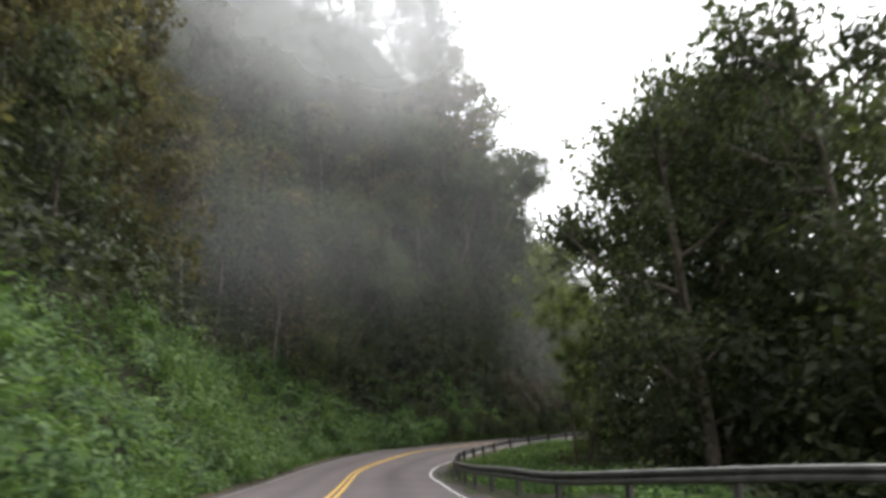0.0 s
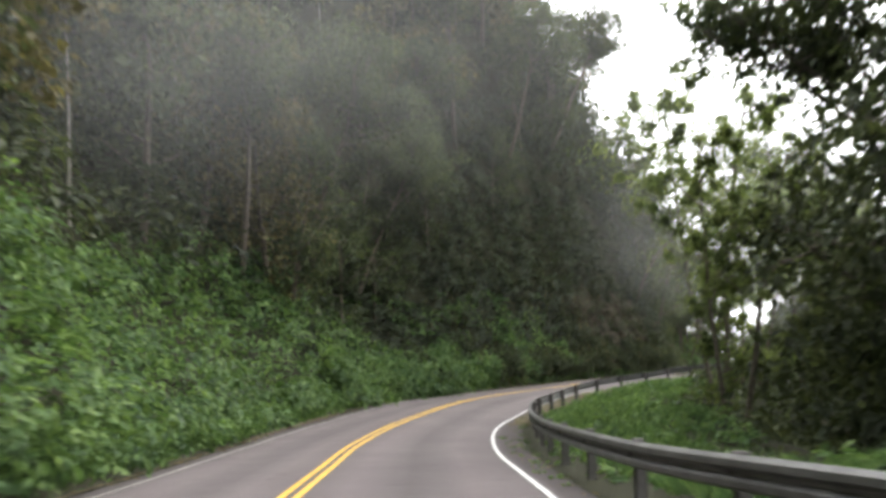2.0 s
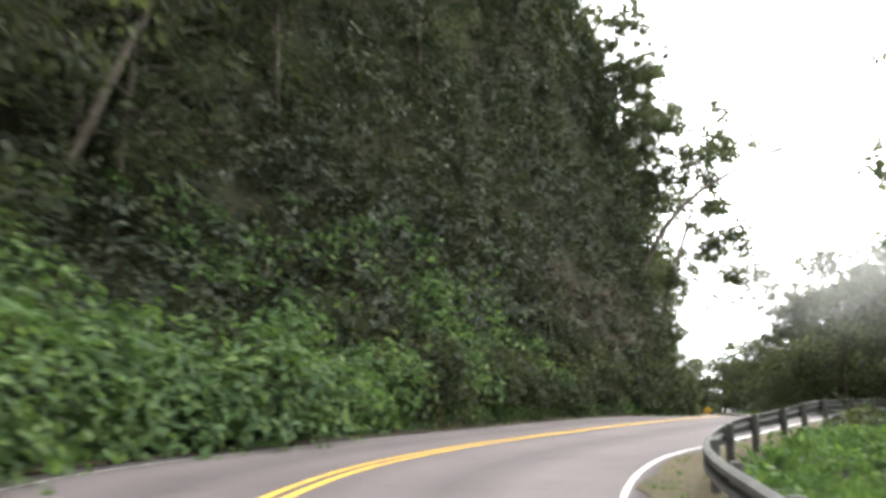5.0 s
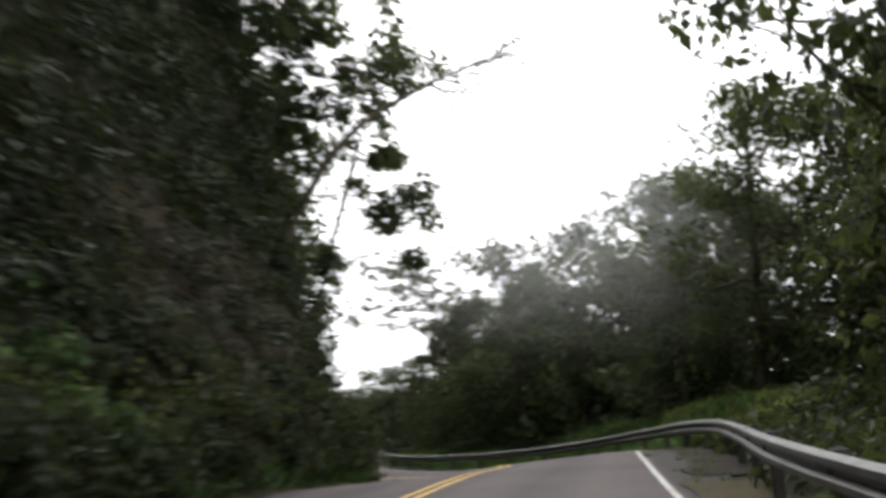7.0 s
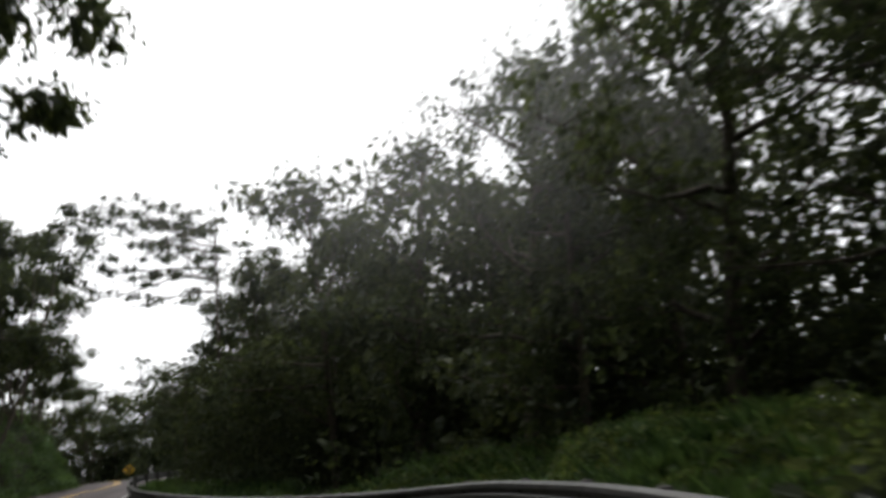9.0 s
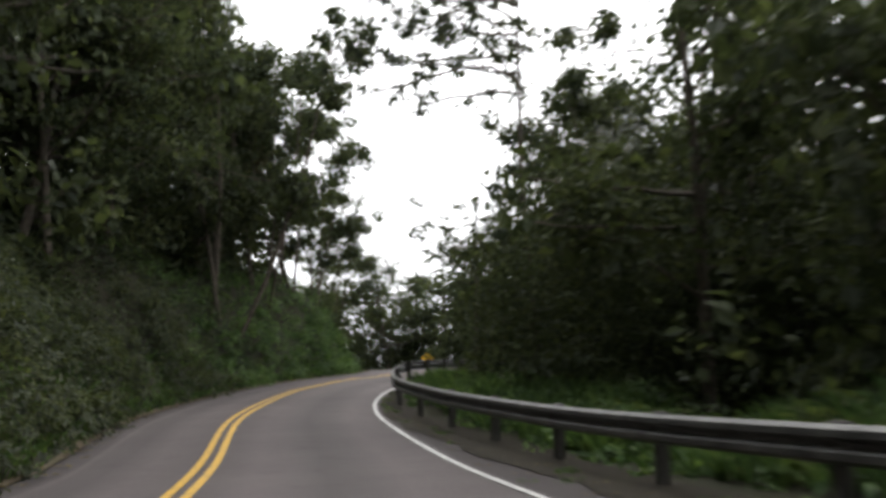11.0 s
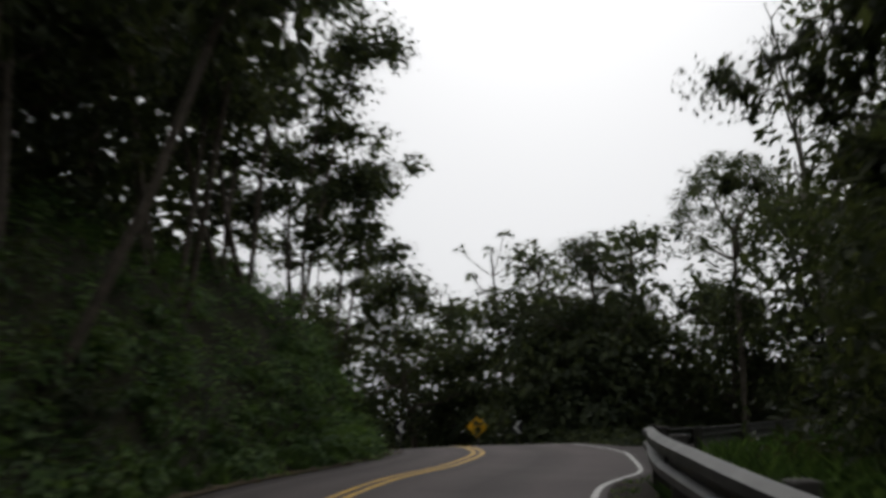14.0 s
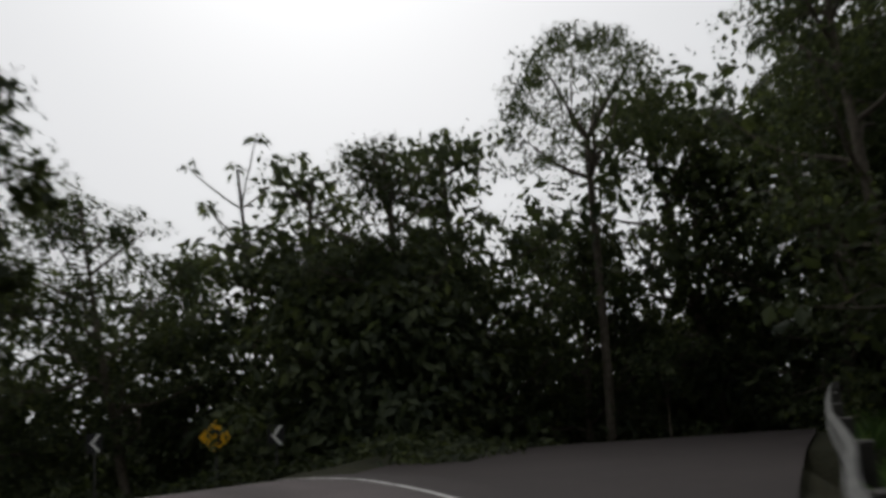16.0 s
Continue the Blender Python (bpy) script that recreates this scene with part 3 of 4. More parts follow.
kind_of("dark_c", "tall dark tree with bare lower trunk", seed=15, height=15, radius=4.0, base=0.34, limbs=15, clumps=8, clump=1.1, count=4600, leaf=0.28, mat=LEAF_DARK)
kind_of("near_a", "tall dark tree with fine leaves and visible limbs", seed=24, height=14, radius=4.4, base=0.2, limbs=19, clumps=8, clump=0.9, count=8200, leaf=0.17, mat=LEAF_DARK, skirt=16, trunk=0.24)
kind_of("tall", "tall dark tree with a high crown on a bare trunk", seed=26, height=15, radius=4.2, base=0.6, limbs=15, clumps=8, clump=0.95, count=7500, leaf=0.17, mat=LEAF_DARK, trunk=0.22)
kind_of("reach", "dark tree with long boughs reaching over the road", seed=25, height=13, radius=4.6, base=0.15, stems=2, limbs=18, clumps=7, clump=0.85, count=8000, leaf=0.17, mat=LEAF_DARK, trunk=0.22, core=0.4, bias=0.0)
kind_of("airy", "slender tree with several stems and an open crown", seed=6, height=12, radius=3.2, base=0.3, stems=4, limbs=18, clumps=5, clump=0.8, count=7500, leaf=0.19, mat=LEAF_DARK, trunk=0.17, core=0.8)
kind_of("light_airy", "backlit light green tree with an open crown", seed=16, height=14, radius=4.4, base=0.4, stems=2, limbs=14, clumps=5, clump=1.0, count=8500, leaf=0.17, mat=LEAF_LIGHT, trunk=0.2, core=0.3)
kind_of("spread", "spreading tree with flat tiers of fine leaves", seed=7, height=11, radius=4.8, base=0.45, limbs=9, clumps=6, clump=0.8, count=4200, leaf=0.15, mat=LEAF_FOREST, flat=0.35, core=0.3, trunk=0.11)
kind_of("tiers", "spreading tree with long flat tiers of leaves", seed=8, height=11, radius=5.0, base=0.74, limbs=12, clumps=11, clump=0.5, count=5200, leaf=0.11, mat=LEAF_FOREST, flat=0.22, core=0.15, trunk=0.13, bias=math.pi)
kind_of("young", "young light green tree beside the road", seed=9, height=7, radius=2.8, base=0.2, limbs=10, clumps=5, clump=0.9, count=2900, leaf=0.19, mat=LEAF_LIGHT, trunk=0.1, core=0.2)


def umbrella_meshes(seed, side=False):
    """A thin-stemmed tree with rosettes of large leaves at its branch ends."""
    r = np.random.default_rng(seed)
    stem = limb(r, (0, 0, -0.5), (0.05, 0, 1), 10.5, 0.05, 0.3, 9)
    arms, tips = [], [stem[-1]]
    for k in range(9 if side else 7):
        q = r.uniform(0.72, 0.95)
        at = stem[int(q * 8)]
        ang = math.pi + r.normal(0, 0.45) if side else k * 0.9 + r.uniform(-0.3, 0.3)
        arm = limb(r, at, (math.cos(ang), math.sin(ang), 0.1 if side else 0.35), r.uniform(2.4, 5.2) if side else r.uniform(1.8, 3.0), 0.15, 0.2 if side else 0.4)
        if side:
            tips += [arm[3], arm[5] + (0, 0, 0.15)]
        arms.append(mesh_of("umbrella_limb", *tube(arm, np.linspace(0.04, 0.02, len(arm)), 5), BARK_PALE, True))
        tips.append(arm[-1])
    at, out = [], []
    for t in tips:
        for j in range(15):
            a = r.uniform(0, 2 * math.pi)
            d = np.array([math.cos(a), math.sin(a), r.uniform(-0.2, 0.25)])
            at.append(t + d * r.uniform(0.05, 0.35))
            out.append(d * 1.2 + (0, 0, 0.6))
    v, f = leaves(r, np.array(at), np.array(out), 0.34, 0.15, 0.42, 0.25)
    return [mesh_of("umbrella_trunk", *tube(stem, np.linspace(0.12, 0.05, 9), 7), BARK, True)], arms, mesh_of("umbrella_crown", v, f, LEAF_DARK)


def snag_meshes(seed):
    """A dead tree: bare stem and limbs."""
    r = np.random.default_rng(seed)
    stem = limb(r, (0, 0, -0.5), (0.03, 0, 1), 13, 0.06, 0.3, 10)
    arms = []
    for k in range(6):
        at = stem[5 + k % 4]
        ang = r.uniform(0, 2 * math.pi)
        arm = limb(r, at, (math.cos(ang), math.sin(ang), 1.3), r.uniform(2.5, 4.5), 0.3, 0.4)
        pieces = [tube(arm, np.linspace(0.07, 0.015, len(arm)), 5)]
        for q in (3, 5):
            tw = limb(r, arm[q], r.normal(0, 1, 3) + (0, 0, 0.8), 1.2, 0.3, 0.2, 5)
            pieces.append(tube(tw, np.linspace(0.03, 0.01, 5), 4))
        arms.append(mesh_of("snag_limb", *joined(pieces), BARK_PALE, True))
    return [mesh_of("snag_trunk", *tube(stem, np.linspace(0.16, 0.03, 10), 7), BARK_PALE, True)], arms, None


def palm_meshes(seed):
    """A palm: a ringed stem and arching fronds of narrow leaflets."""
    r = np.random.default_rng(seed)
    stem = limb(r, (0, 0, -0.5), (0.02, 0, 1), 11, 0.04, 0.3, 9)
    at, out, ribs = [], [], []
    for k in range(13):
        ang = k * 2.4
        d = np.array([math.cos(ang), math.sin(ang), r.uniform(0.9, 2.2)])
        pts = [stem[-1]]
        for q in range(9):
            d = d - np.array([0, 0, 0.27])
            pts.append(pts[-1] + d / np.linalg.norm(d) * 0.31)
        pts = np.array(pts)
        ribs.append(tube(pts, np.linspace(0.03, 0.006, len(pts)), 4))
        side = np.array([-math.sin(ang), math.cos(ang), 0])
        for p in np.linspace(1, 9, 24):
            c = np.array([np.interp(p, np.arange(10), pts[:, j]) for j in range(3)])
            for sgn in (-1, 1):
                at.append(c)
                out.append(side * sgn - np.array([0, 0, 0.8]))
    at, out = np.array(at), np.array(out)
    out /= np.linalg.norm(out, axis=1)[:, None]
    up = np.cross(out, np.cross((0, 0, 1.0), out))
    wide = np.cross(out, up)
    wide /= np.linalg.norm(wide, axis=1)[:, None] + 1e-9
    n = len(at)
    v = np.stack([at, at + out * 0.3 + wide * 0.05, at + out * 0.62 - (0, 0, 0.08), at + out * 0.3 - wide * 0.05], 1).reshape(-1, 3)
    v, f = joined([(v, np.arange(4 * n).reshape(n, 4))] + ribs)
    return [mesh_of("palm_trunk", *tube(stem, np.linspace(0.17, 0.12, 9), 8), BARK_PALE, True)], [], mesh_of("palm_crown", v, f, LEAF_DARK)


def dome_meshes(seed):
    """A tall stem carrying a round dome of leaf pads on spreading limbs."""
    r = np.random.default_rng(seed)
    stem = limb(r, (0, 0, -0.5), (0.02, 0.01, 1), 9.3, 0.05, 0.3, 9)
    top = stem[-1]
    arms, spots = [], []
    for k in range(9):
        ang = k * 2.4 + r.uniform(-0.2, 0.2)
        rise = r.uniform(0.35, 2.2)
        arm = limb(r, stem[-1 - k % 2], (math.cos(ang), math.sin(ang), rise), 2.5, 0.22, 0.2)
        arms.append(mesh_of("dome_limb", *tube(arm, np.linspace(0.09, 0.02, len(arm)), 5), BARK, True))
    for k in range(74):
        a, h = k * 2.4, (k + 0.5) / 74
        ring = math.sqrt(1 - h * h) * r.uniform(0.82, 1.0)
        spots.append(top + np.array([math.cos(a) * ring * 2.55, math.sin(a) * ring * 2.55, h * 2.9 + 0.35]) + r.normal(0, 0.12, 3))
    for k in range(26):
        a = k * 2.4
        spots.append(top + np.array([math.cos(a), math.sin(a), 0]) * r.uniform(0.9, 2.6) + (0, 0, r.uniform(-0.9, 0.4)))
    spots = np.array(spots)
    ball = r.normal(0, 1, (len(spots), 85, 3))
    ball /= np.linalg.norm(ball, axis=2)[..., None]
    ball *= r.uniform(0.1, 1, (len(spots), 85, 1)) ** 0.5
    at = spots[:, None] + ball * r.uniform(0.32, 0.6, (len(spots), 1, 1)) * (1.15, 1.15, 0.7)
    v, f = leaves(r, at.reshape(-1, 3), ball.reshape(-1, 3), 0.16, 0.3)
    return [mesh_of("dome_trunk", *tube(stem, np.linspace(0.15, 0.09, 9), 8), BARK, True)], arms, mesh_of("dome_crown", v, f, LEAF_DARK)


def bough_meshes(seed):
    """A thin tree leaning far out from the cliff, a few sprays of leaves along its bough."""
    r = np.random.default_rng(seed)
    line = spline([(0, 0, -0.6), (0.4, -0.3, 2.2), (1.9, -1.4, 5.0), (4.2, -1.6, 6.7), (6.6, -1.4, 8.0), (8.4, -1.2, 8.7)], 0.35)
    n = len(line)
    arms, spots = [], []
    for k in range(20):
        i = int(n * (0.4 + 0.59 * k / 19.5))
        arm = limb(r, line[i], r.normal(0, 1, 3) * (0.7, 0.7, 0.9) + (0.5, 0, 0.2), r.uniform(0.9, 2.2), 0.35, 0.2)
        arms.append(mesh_of("bough_limb", *tube(arm, np.linspace(0.035, 0.01, len(arm)), 4), BARK, True))
        spots += [arm[-1], arm[5], arm[3]]
    spots = np.array(spots)
    ball = r.normal(0, 1, (len(spots), 30, 3))
    at = spots[:, None] + ball * (0.42, 0.42, 0.3)
    v, f = leaves(r, at.reshape(-1, 3), ball.reshape(-1, 3) * 0.5, 0.125, 0.4)
    return [mesh_of("bough_trunk", *tube(line, np.linspace(0.14, 0.03, n), 7), BARK, True)], arms, mesh_of("bough_crown", v, f, LEAF_DARK)


KINDS["bough"] = (bough_meshes(35), "slender tree leaning out from the cliff over the road")
KINDS["round"] = (dome_meshes(34), "round-headed tree with a dome of small leaves")
KINDS["leaning_umbrella"] = (umbrella_meshes(36, True), "thin tree holding rosettes of large leaves out over the road")
KINDS["umbrella"] = (umbrella_meshes(31), "thin tree with rosettes of large leaves at the branch ends")
KINDS["snag"] = (snag_meshes(32), "dead tree with bare pale limbs")
KINDS["palm"] = (palm_meshes(33), "palm with arching feathery fronds")


def scatter(rng, y0, y1, u0, u1, n, gap):
    """Places behind the foot of the left bank, no two nearer than gap."""
    got = []
    ids = np.where((MIDDLE[:, 1] > y0) & (MIDDLE[:, 1] < y1))[0]
    for _ in range(n * 12):
        i = rng.choice(ids)
        u = rng.uniform(u0, u1)
        p = MIDDLE[i, :2] - RIGHT[i] * (VERGE_AT[i] + u)
        j, d = nearest(p[:1], p[1:])
        if -d[0] < VERGE_AT[i] + u - 0.6:
            continue
        if all(np.hypot(*(p - q)) > gap for q in got):
            got.append(p)
        if len(got) >= n:
            break
    return got


rng = np.random.default_rng(11)
BROAD = ["broad_a", "broad_c", "broad_b", "broad_c"]
for p in scatter(rng, -8, 84, 5.6, 11, 26, 3.4):
    tree(BROAD[rng.integers(4)], p[0], p[1], rng.uniform(0.6, 0.9), rng.uniform(0, 360), group="trees on the bank")
for p in scatter(rng, 0, 100, 11, 22, 24, 4.4):
    tree(BROAD[rng.integers(4)], p[0], p[1], rng.uniform(0.75, 1.1), rng.uniform(0, 360), group="trees on the bank")
for p in scatter(rng, 15, 95, 22, 40, 12, 6.5):
    tree(BROAD[rng.integers(4)], p[0], p[1], rng.uniform(0.95, 1.25), rng.uniform(0, 360), group="trees on the bank")
for p in scatter(rng, 24, 74, 6.5, 10, 7, 6.0):
    tree("slender", p[0], p[1], rng.uniform(0.8, 1.15), rng.uniform(0, 360), group="trees on the bank")
for p in scatter(rng, 58, 88, 3.6, 7.0, 9, 3.0):
    tree(("dark_b", "near_a", "broad_c")[rng.integers(3)], p[0], p[1], rng.uniform(0.5, 0.75), rng.uniform(0, 360), group="trees on the bank")
# the cliff's edge and the low bank beyond it
CLIFF_TREES = [("reach", 12.0, 99.6, 0.82, -10), ("reach", 10.2, 95.8, 0.75, -40), ("broad_c", 8.6, 100.5, 0.5, 0), ("dark_b", 7.4, 97, 0.45, 50), ("broad_b", 5.5, 93, 0.7, 90), ("near_a", 14.6, 103.6, 0.95, 130), ("broad_c", 2.0, 91, 0.7, 20),
               ("near_a", 13.8, 108.5, 1.0, 60), ("near_a", 14.6, 113.5, 0.9, 10), ("near_a", 15.5, 118, 0.95, 200), ("dark_a", 16.2, 122, 1.0, 140), ("reach", 17.7, 126.5, 1.0, 0), ("near_a", 19.2, 130.6, 0.9, 250), ("airy", 23.3, 134.4, 1.25, 300),
               ("dark_b", 11.2, 108, 1.2, 33), ("dark_b", 11.4, 116, 1.2, 66), ("dark_a", 13.6, 124, 1.2, 99), ("dark_b", 15.8, 132, 1.15, 132), ("dark_a", 19.0, 138, 1.1, 160), ("dark_c", 23.6, 141.5, 0.8, 190)]
CLIFF_TREES += [("dark_b", 19.0, 133, 1.0, 15), ("dark_a", 20.3, 136.8, 0.95, 75), ("dark_b", 17.0, 128.5, 1.05, 125), ("dark_b", -7.6, 68, 0.6, 40), ("near_a", -6.4, 72.5, 0.55, 80), ("dark_b", -9.2, 63, 0.65, 120), ("dark_b", -3.6, 77.5, 0.5, 10), ("near_a", 0.4, 83, 0.5, 70), ("dark_a", 22.4, 138.4, 0.85, 210), ("dark_a", 22.8, 142.8, 0.8, 280)]
for kind, x, y, s, turn in CLIFF_TREES:
    tree(kind, x, y, s, turn, group="trees on the bank")
tree("slender", 25.8, 147.2, 0.75, 30, group="trees on the bank")
tree("slender", 24.8, 145.8, 0.8, 130, group="trees on the bank")
# tall trees leaning out over the road from the top of the cliff
brink = MIDDLE[:, :2] - RIGHT * (VERGE_AT + 4.2)[:, None]
for k, y in enumerate((60, 64, 68.5, 73, 77, 81, 85)):
    i = np.argmin(abs(MIDDLE[:, 1] - y))
    tree("tall", brink[i, 0], brink[i, 1], (0.85, 0.95, 0.8)[k % 3], k * 83, group="trees on the bank", lean=14, towards=math.degrees(math.atan2(RIGHT[i, 1], RIGHT[i, 0])))
tree("bough", 11.6, 96.4, 1.0, 0, z=5.0, group="trees on the bank")
tree("airy", 13.4, 100.4, 1.15, 40, group="trees on the bank", lean=8, towards=-20)
for k, (x, y, s) in enumerate([(30.3, 149.8, 0.85), (28.8, 147.0, 0.95), (26.9, 143.6, 1.0), (25.4, 140.4, 1.0)]):
    tree("airy", x, y, s, k * 71 + 20, group="slender trees on the nose of the bank")

RIGHT_TREES = [("tall", 15.5, 43.0, 1.5), ("dark_a", 29.6, 100.0, 0.72), ("tall", 9.4, 43.8, 1.42), ("tall", 11.2, 37.5, 1.45), ("tall", 13.0, 47.0, 1.40), ("near_a", 9.5, 46, 1.45), ("near_a", 12.5, 39, 1.50), ("near_a", 9.5, 33, 1.25), ("near_a", 15.5, 32, 1.50), ("dark_a", 15.0, 47, 1.60), ("dark_b", 20.0, 42, 1.60), ("broad_a", 20.0, 52, 1.20),
               ("light_airy", 8.4, 55.0, 0.85), ("young", 9.0, 60, 1.00), ("spread", 32.1, 128.2, 0.60), ("dark_a", 14.0, 25, 1.20), ("dark_b", 22.0, 30, 1.50), ("light_airy", 10.6, 65.6, 1.15), ("light_airy", 13.5, 72, 0.90), ("broad_b", 22.0, 60, 0.90), ("dark_a", 26.0, 50, 1.20),
               ("dark_a", 27.0, 85, 0.90), ("dark_b", 33.5, 93.5, 1.12), ("dark_b", 30.0, 86.5, 1.0), ("near_a", 31.0, 90.5, 1.0), ("near_a", 29.8, 96, 0.95), ("dark_b", 34.0, 100, 1.02), ("near_a", 31.0, 103.5, 0.99), ("dark_b", 36.0, 107, 1.1), ("dark_a", 34.5, 104.5, 0.88), ("dark_a", 32.0, 110, 1.10),
               ("broad_a", 36.4, 114, 1.10), ("dark_b", 32.9, 117, 0.99), ("broad_a", 37.5, 121, 0.99), ("spread", 34.0, 119, 1.16), ("airy", 34.1, 126.4, 0.95), ("airy", 38.4, 130.2, 1.10), ("near_a", 36.7, 133.0, 0.64), ("near_a", 40.5, 134.6, 0.72), ("near_a", 41.9, 135.0, 0.95), ("dark_b", 41.7, 127, 1.10), ("dark_b", 19.8, 80.2, 1.0), ("near_a", 22.5, 83.6, 1.0), ("tall", 17.6, 76.4, 1.05), ("dark_a", 37.5, 104, 1.0), ("dark_a", 34.0, 108.5, 0.95), ("dark_a", 39.0, 109.5, 1.0)]
for k, (kind, x, y, s) in enumerate(RIGHT_TREES):
    tree(kind, x, y, s, k * 67, group="trees beside the road")
for k, (x, y, s) in enumerate([(24, 78, 0.9), (30, 80, 1.1), (38, 95, 1.25), (42, 104, 1.25), (42, 116, 1.2)]):
    tree(("dark_a", "dark_b")[k % 2], x, y, s, k * 67, group="trees beside the road")
FAR_TREES = [("dark_a", 52.8, 159.2, 0.82), ("near_a", 48.6, 159.6, 0.62), ("dark_b", 51.2, 155.4, 0.42), ("dark_b", 55.6, 156.6, 1.2), ("near_a", 55.4, 153.2, 1.15), ("near_a", 51.5, 147.6, 1.0), ("dark_a", 42.6, 162.5, 0.90), ("near_a", 45.1, 160, 0.81), ("dark_a", 47.6, 160, 1.04), ("near_a", 50.5, 158.4, 0.75), ("dark_a", 55.0, 158, 1.02), ("near_a", 38.2, 166, 0.77), ("dark_a", 34.3, 168, 0.79),
             ("dark_b", 29.8, 170, 0.7), ("dark_a", 23.9, 172, 0.7), ("airy", 45.6, 163, 0.85), ("near_a", 58.4, 155.4, 1.2), ("near_a", 59.3, 151.5, 1.3), ("dark_b", 61.5, 156.4, 1.2), ("near_a", 59.7, 148, 1.25)]
for k, (kind, x, y, s) in enumerate(FAR_TREES):
    tree(kind, x, y, s, k * 83, group="trees beside the bend")
tree("tiers", 31.2, 122.8, 1.2, 0, group="trees beside the road")
tree("leaning_umbrella", 30.6, 126.7, 0.62, 0, group="trees beside the road")
tree("umbrella", 41.4, 163.0, 1.0, 10, group="trees beside the bend", z=-1.0)
tree("palm", 57.8, 157.4, 1.33, 20, group="trees beside the bend")
tree("palm", 59.0, 153.6, 1.5, 75, group="trees beside the bend")
tree("round", 50.3, 157.0, 1.06, group="trees beside the bend", z=-0.3)
BEND_TREES = [("dark_a", 17.9, 174, 0.7), ("dark_b", 65.3, 150, 1.2), ("dark_b", 67.5, 157, 1.1), ("snag", 38.8, 137.6, 0.68), ("near_a", 46.5, 139.8, 1.0), ("dark_b", 51.6, 143.4, 1.1), ("dark_b", 55.2, 145, 1.2),
              ("dark_b", 40.8, 171, 0.85), ("dark_b", 48.8, 168, 0.85), ("dark_b", 33.0, 176, 0.9), ("dark_b", 56.7, 166, 1.0), ("dark_a", 40.2, 166, 0.6), ("dark_b", 26.1, 180, 0.9), ("dark_b", 16.1, 182, 0.9)]
for k, (kind, x, y, s) in enumerate(BEND_TREES):
    tree(kind, x, y, s, k * 59, group="trees beside the bend")


# ---- undergrowth ----
def carpet(name, label, seed, spots, leaf, mat, per=60, size=0.5, tall=0.7, lumps=0.0):
    """Low bushes as one sheet of leaves round many spots (x, y, z)."""
    r = np.random.default_rng(seed)
    swell = np.ones(len(spots))
    if lumps > 0:
        swell = 0.75 + lumps * 0.3 * (wave(spots[:, 0] + 0.8 * spots[:, 2], spots[:, 1], 1.1, seed) + 0.5 * wave(spots[:, 0] - 0.6 * spots[:, 2], spots[:, 1], 2.3, seed + 1))
        keep = swell + r.normal(0, 0.1, len(spots)) > 0.52
        spots, swell = spots[keep], swell[keep]
        spots = spots + np.column_stack([np.zeros((len(spots), 2)), (swell - 0.6) * 1.1 * lumps])
    n = len(spots)
    ball = r.normal(0, 1, (n, per, 3))
    ball /= np.linalg.norm(ball, axis=2)[..., None]
    ball[..., 2] = np.abs(ball[..., 2]) * 0.9 - 0.1
    ball *= r.uniform(0.2, 1.0, (n, per, 1)) ** 0.5
    s = size * r.uniform(0.6, 1.4, (n, 1, 1)) * swell[:, None, None]
    at = spots[:, None] + ball * s * np.array([1.0, 1.0, tall])
    v, f = leaves(r, at.reshape(-1, 3), ball.reshape(-1, 3), leaf, 0.35, 0.5)
    tagged(new(name, mesh_of(name, v, f, mat)), label, "undergrowth", kind="stuff")


def mounds(name, label, seed, spots, radius, leaf, mat, sprigs=34, fan=6, tall=0.85):
    """Bushes as rounded mounds: sprigs of leaves fanned out over each mound's uneven shell."""
    r = np.random.default_rng(seed)
    n = len(spots)
    way = r.normal(0, 1, (n, sprigs, 3))
    way /= np.linalg.norm(way, axis=2)[..., None]
    way[..., 2] = np.where(way[..., 2] < -0.3, -way[..., 2], way[..., 2])
    big = radius * r.uniform(0.55, 1.35, (n, 1, 1))
    lobe = 1 + 0.22 * np.sin(3 * np.arctan2(way[..., 1], way[..., 0]) + r.uniform(0, 6.3, (n, 1))) + r.normal(0, 0.1, (n, sprigs))
    tip = spots[:, None] + way * big * lobe[..., None] * (1, 1, tall)
    at = tip[:, :, None] + r.normal(0, leaf * 0.55, (n, sprigs, fan, 3))
    out = np.repeat((way * 1.1 + (0, 0, 0.45) + r.normal(0, 0.3, way.shape))[:, :, None], fan, axis=2)
    v, f = leaves(r, at.reshape(-1, 3), out.reshape(-1, 3), leaf, 0.35, 0.5, 0.3)
    tagged(new(name, mesh_of(name, v, f, mat)), label, "undergrowth", kind="stuff")


def bank_spots(r, y0, y1, u0, u1, n):
    ids = np.where((MIDDLE[:, 1] > y0) & (MIDDLE[:, 1] < y1))[0]
    i = r.choice(ids, n)
    u = r.uniform(u0, u1, n)
    p = MIDDLE[i, :2] - RIGHT[i] * (VERGE_AT[i] + u)[:, None]
    j, d = nearest(p[:, 0], p[:, 1])
    p = p[-d > VERGE_AT[j] - 0.1]
    return np.column_stack([p, ground_height(p[:, 0], p[:, 1])])


def hill_spots(r, x0, x1, y0, y1, u0, u1, n):
    """Places spread evenly over the ground behind the foot of the left bank."""
    p = np.column_stack([r.uniform(x0, x1, n), r.uniform(y0, y1, n)])
    j, d = nearest(p[:, 0], p[:, 1])
    u = -d - VERGE_AT[j]
    p = p[(u > u0) & (u < u1)]
    return np.column_stack([p, ground_height(p[:, 0], p[:, 1])])


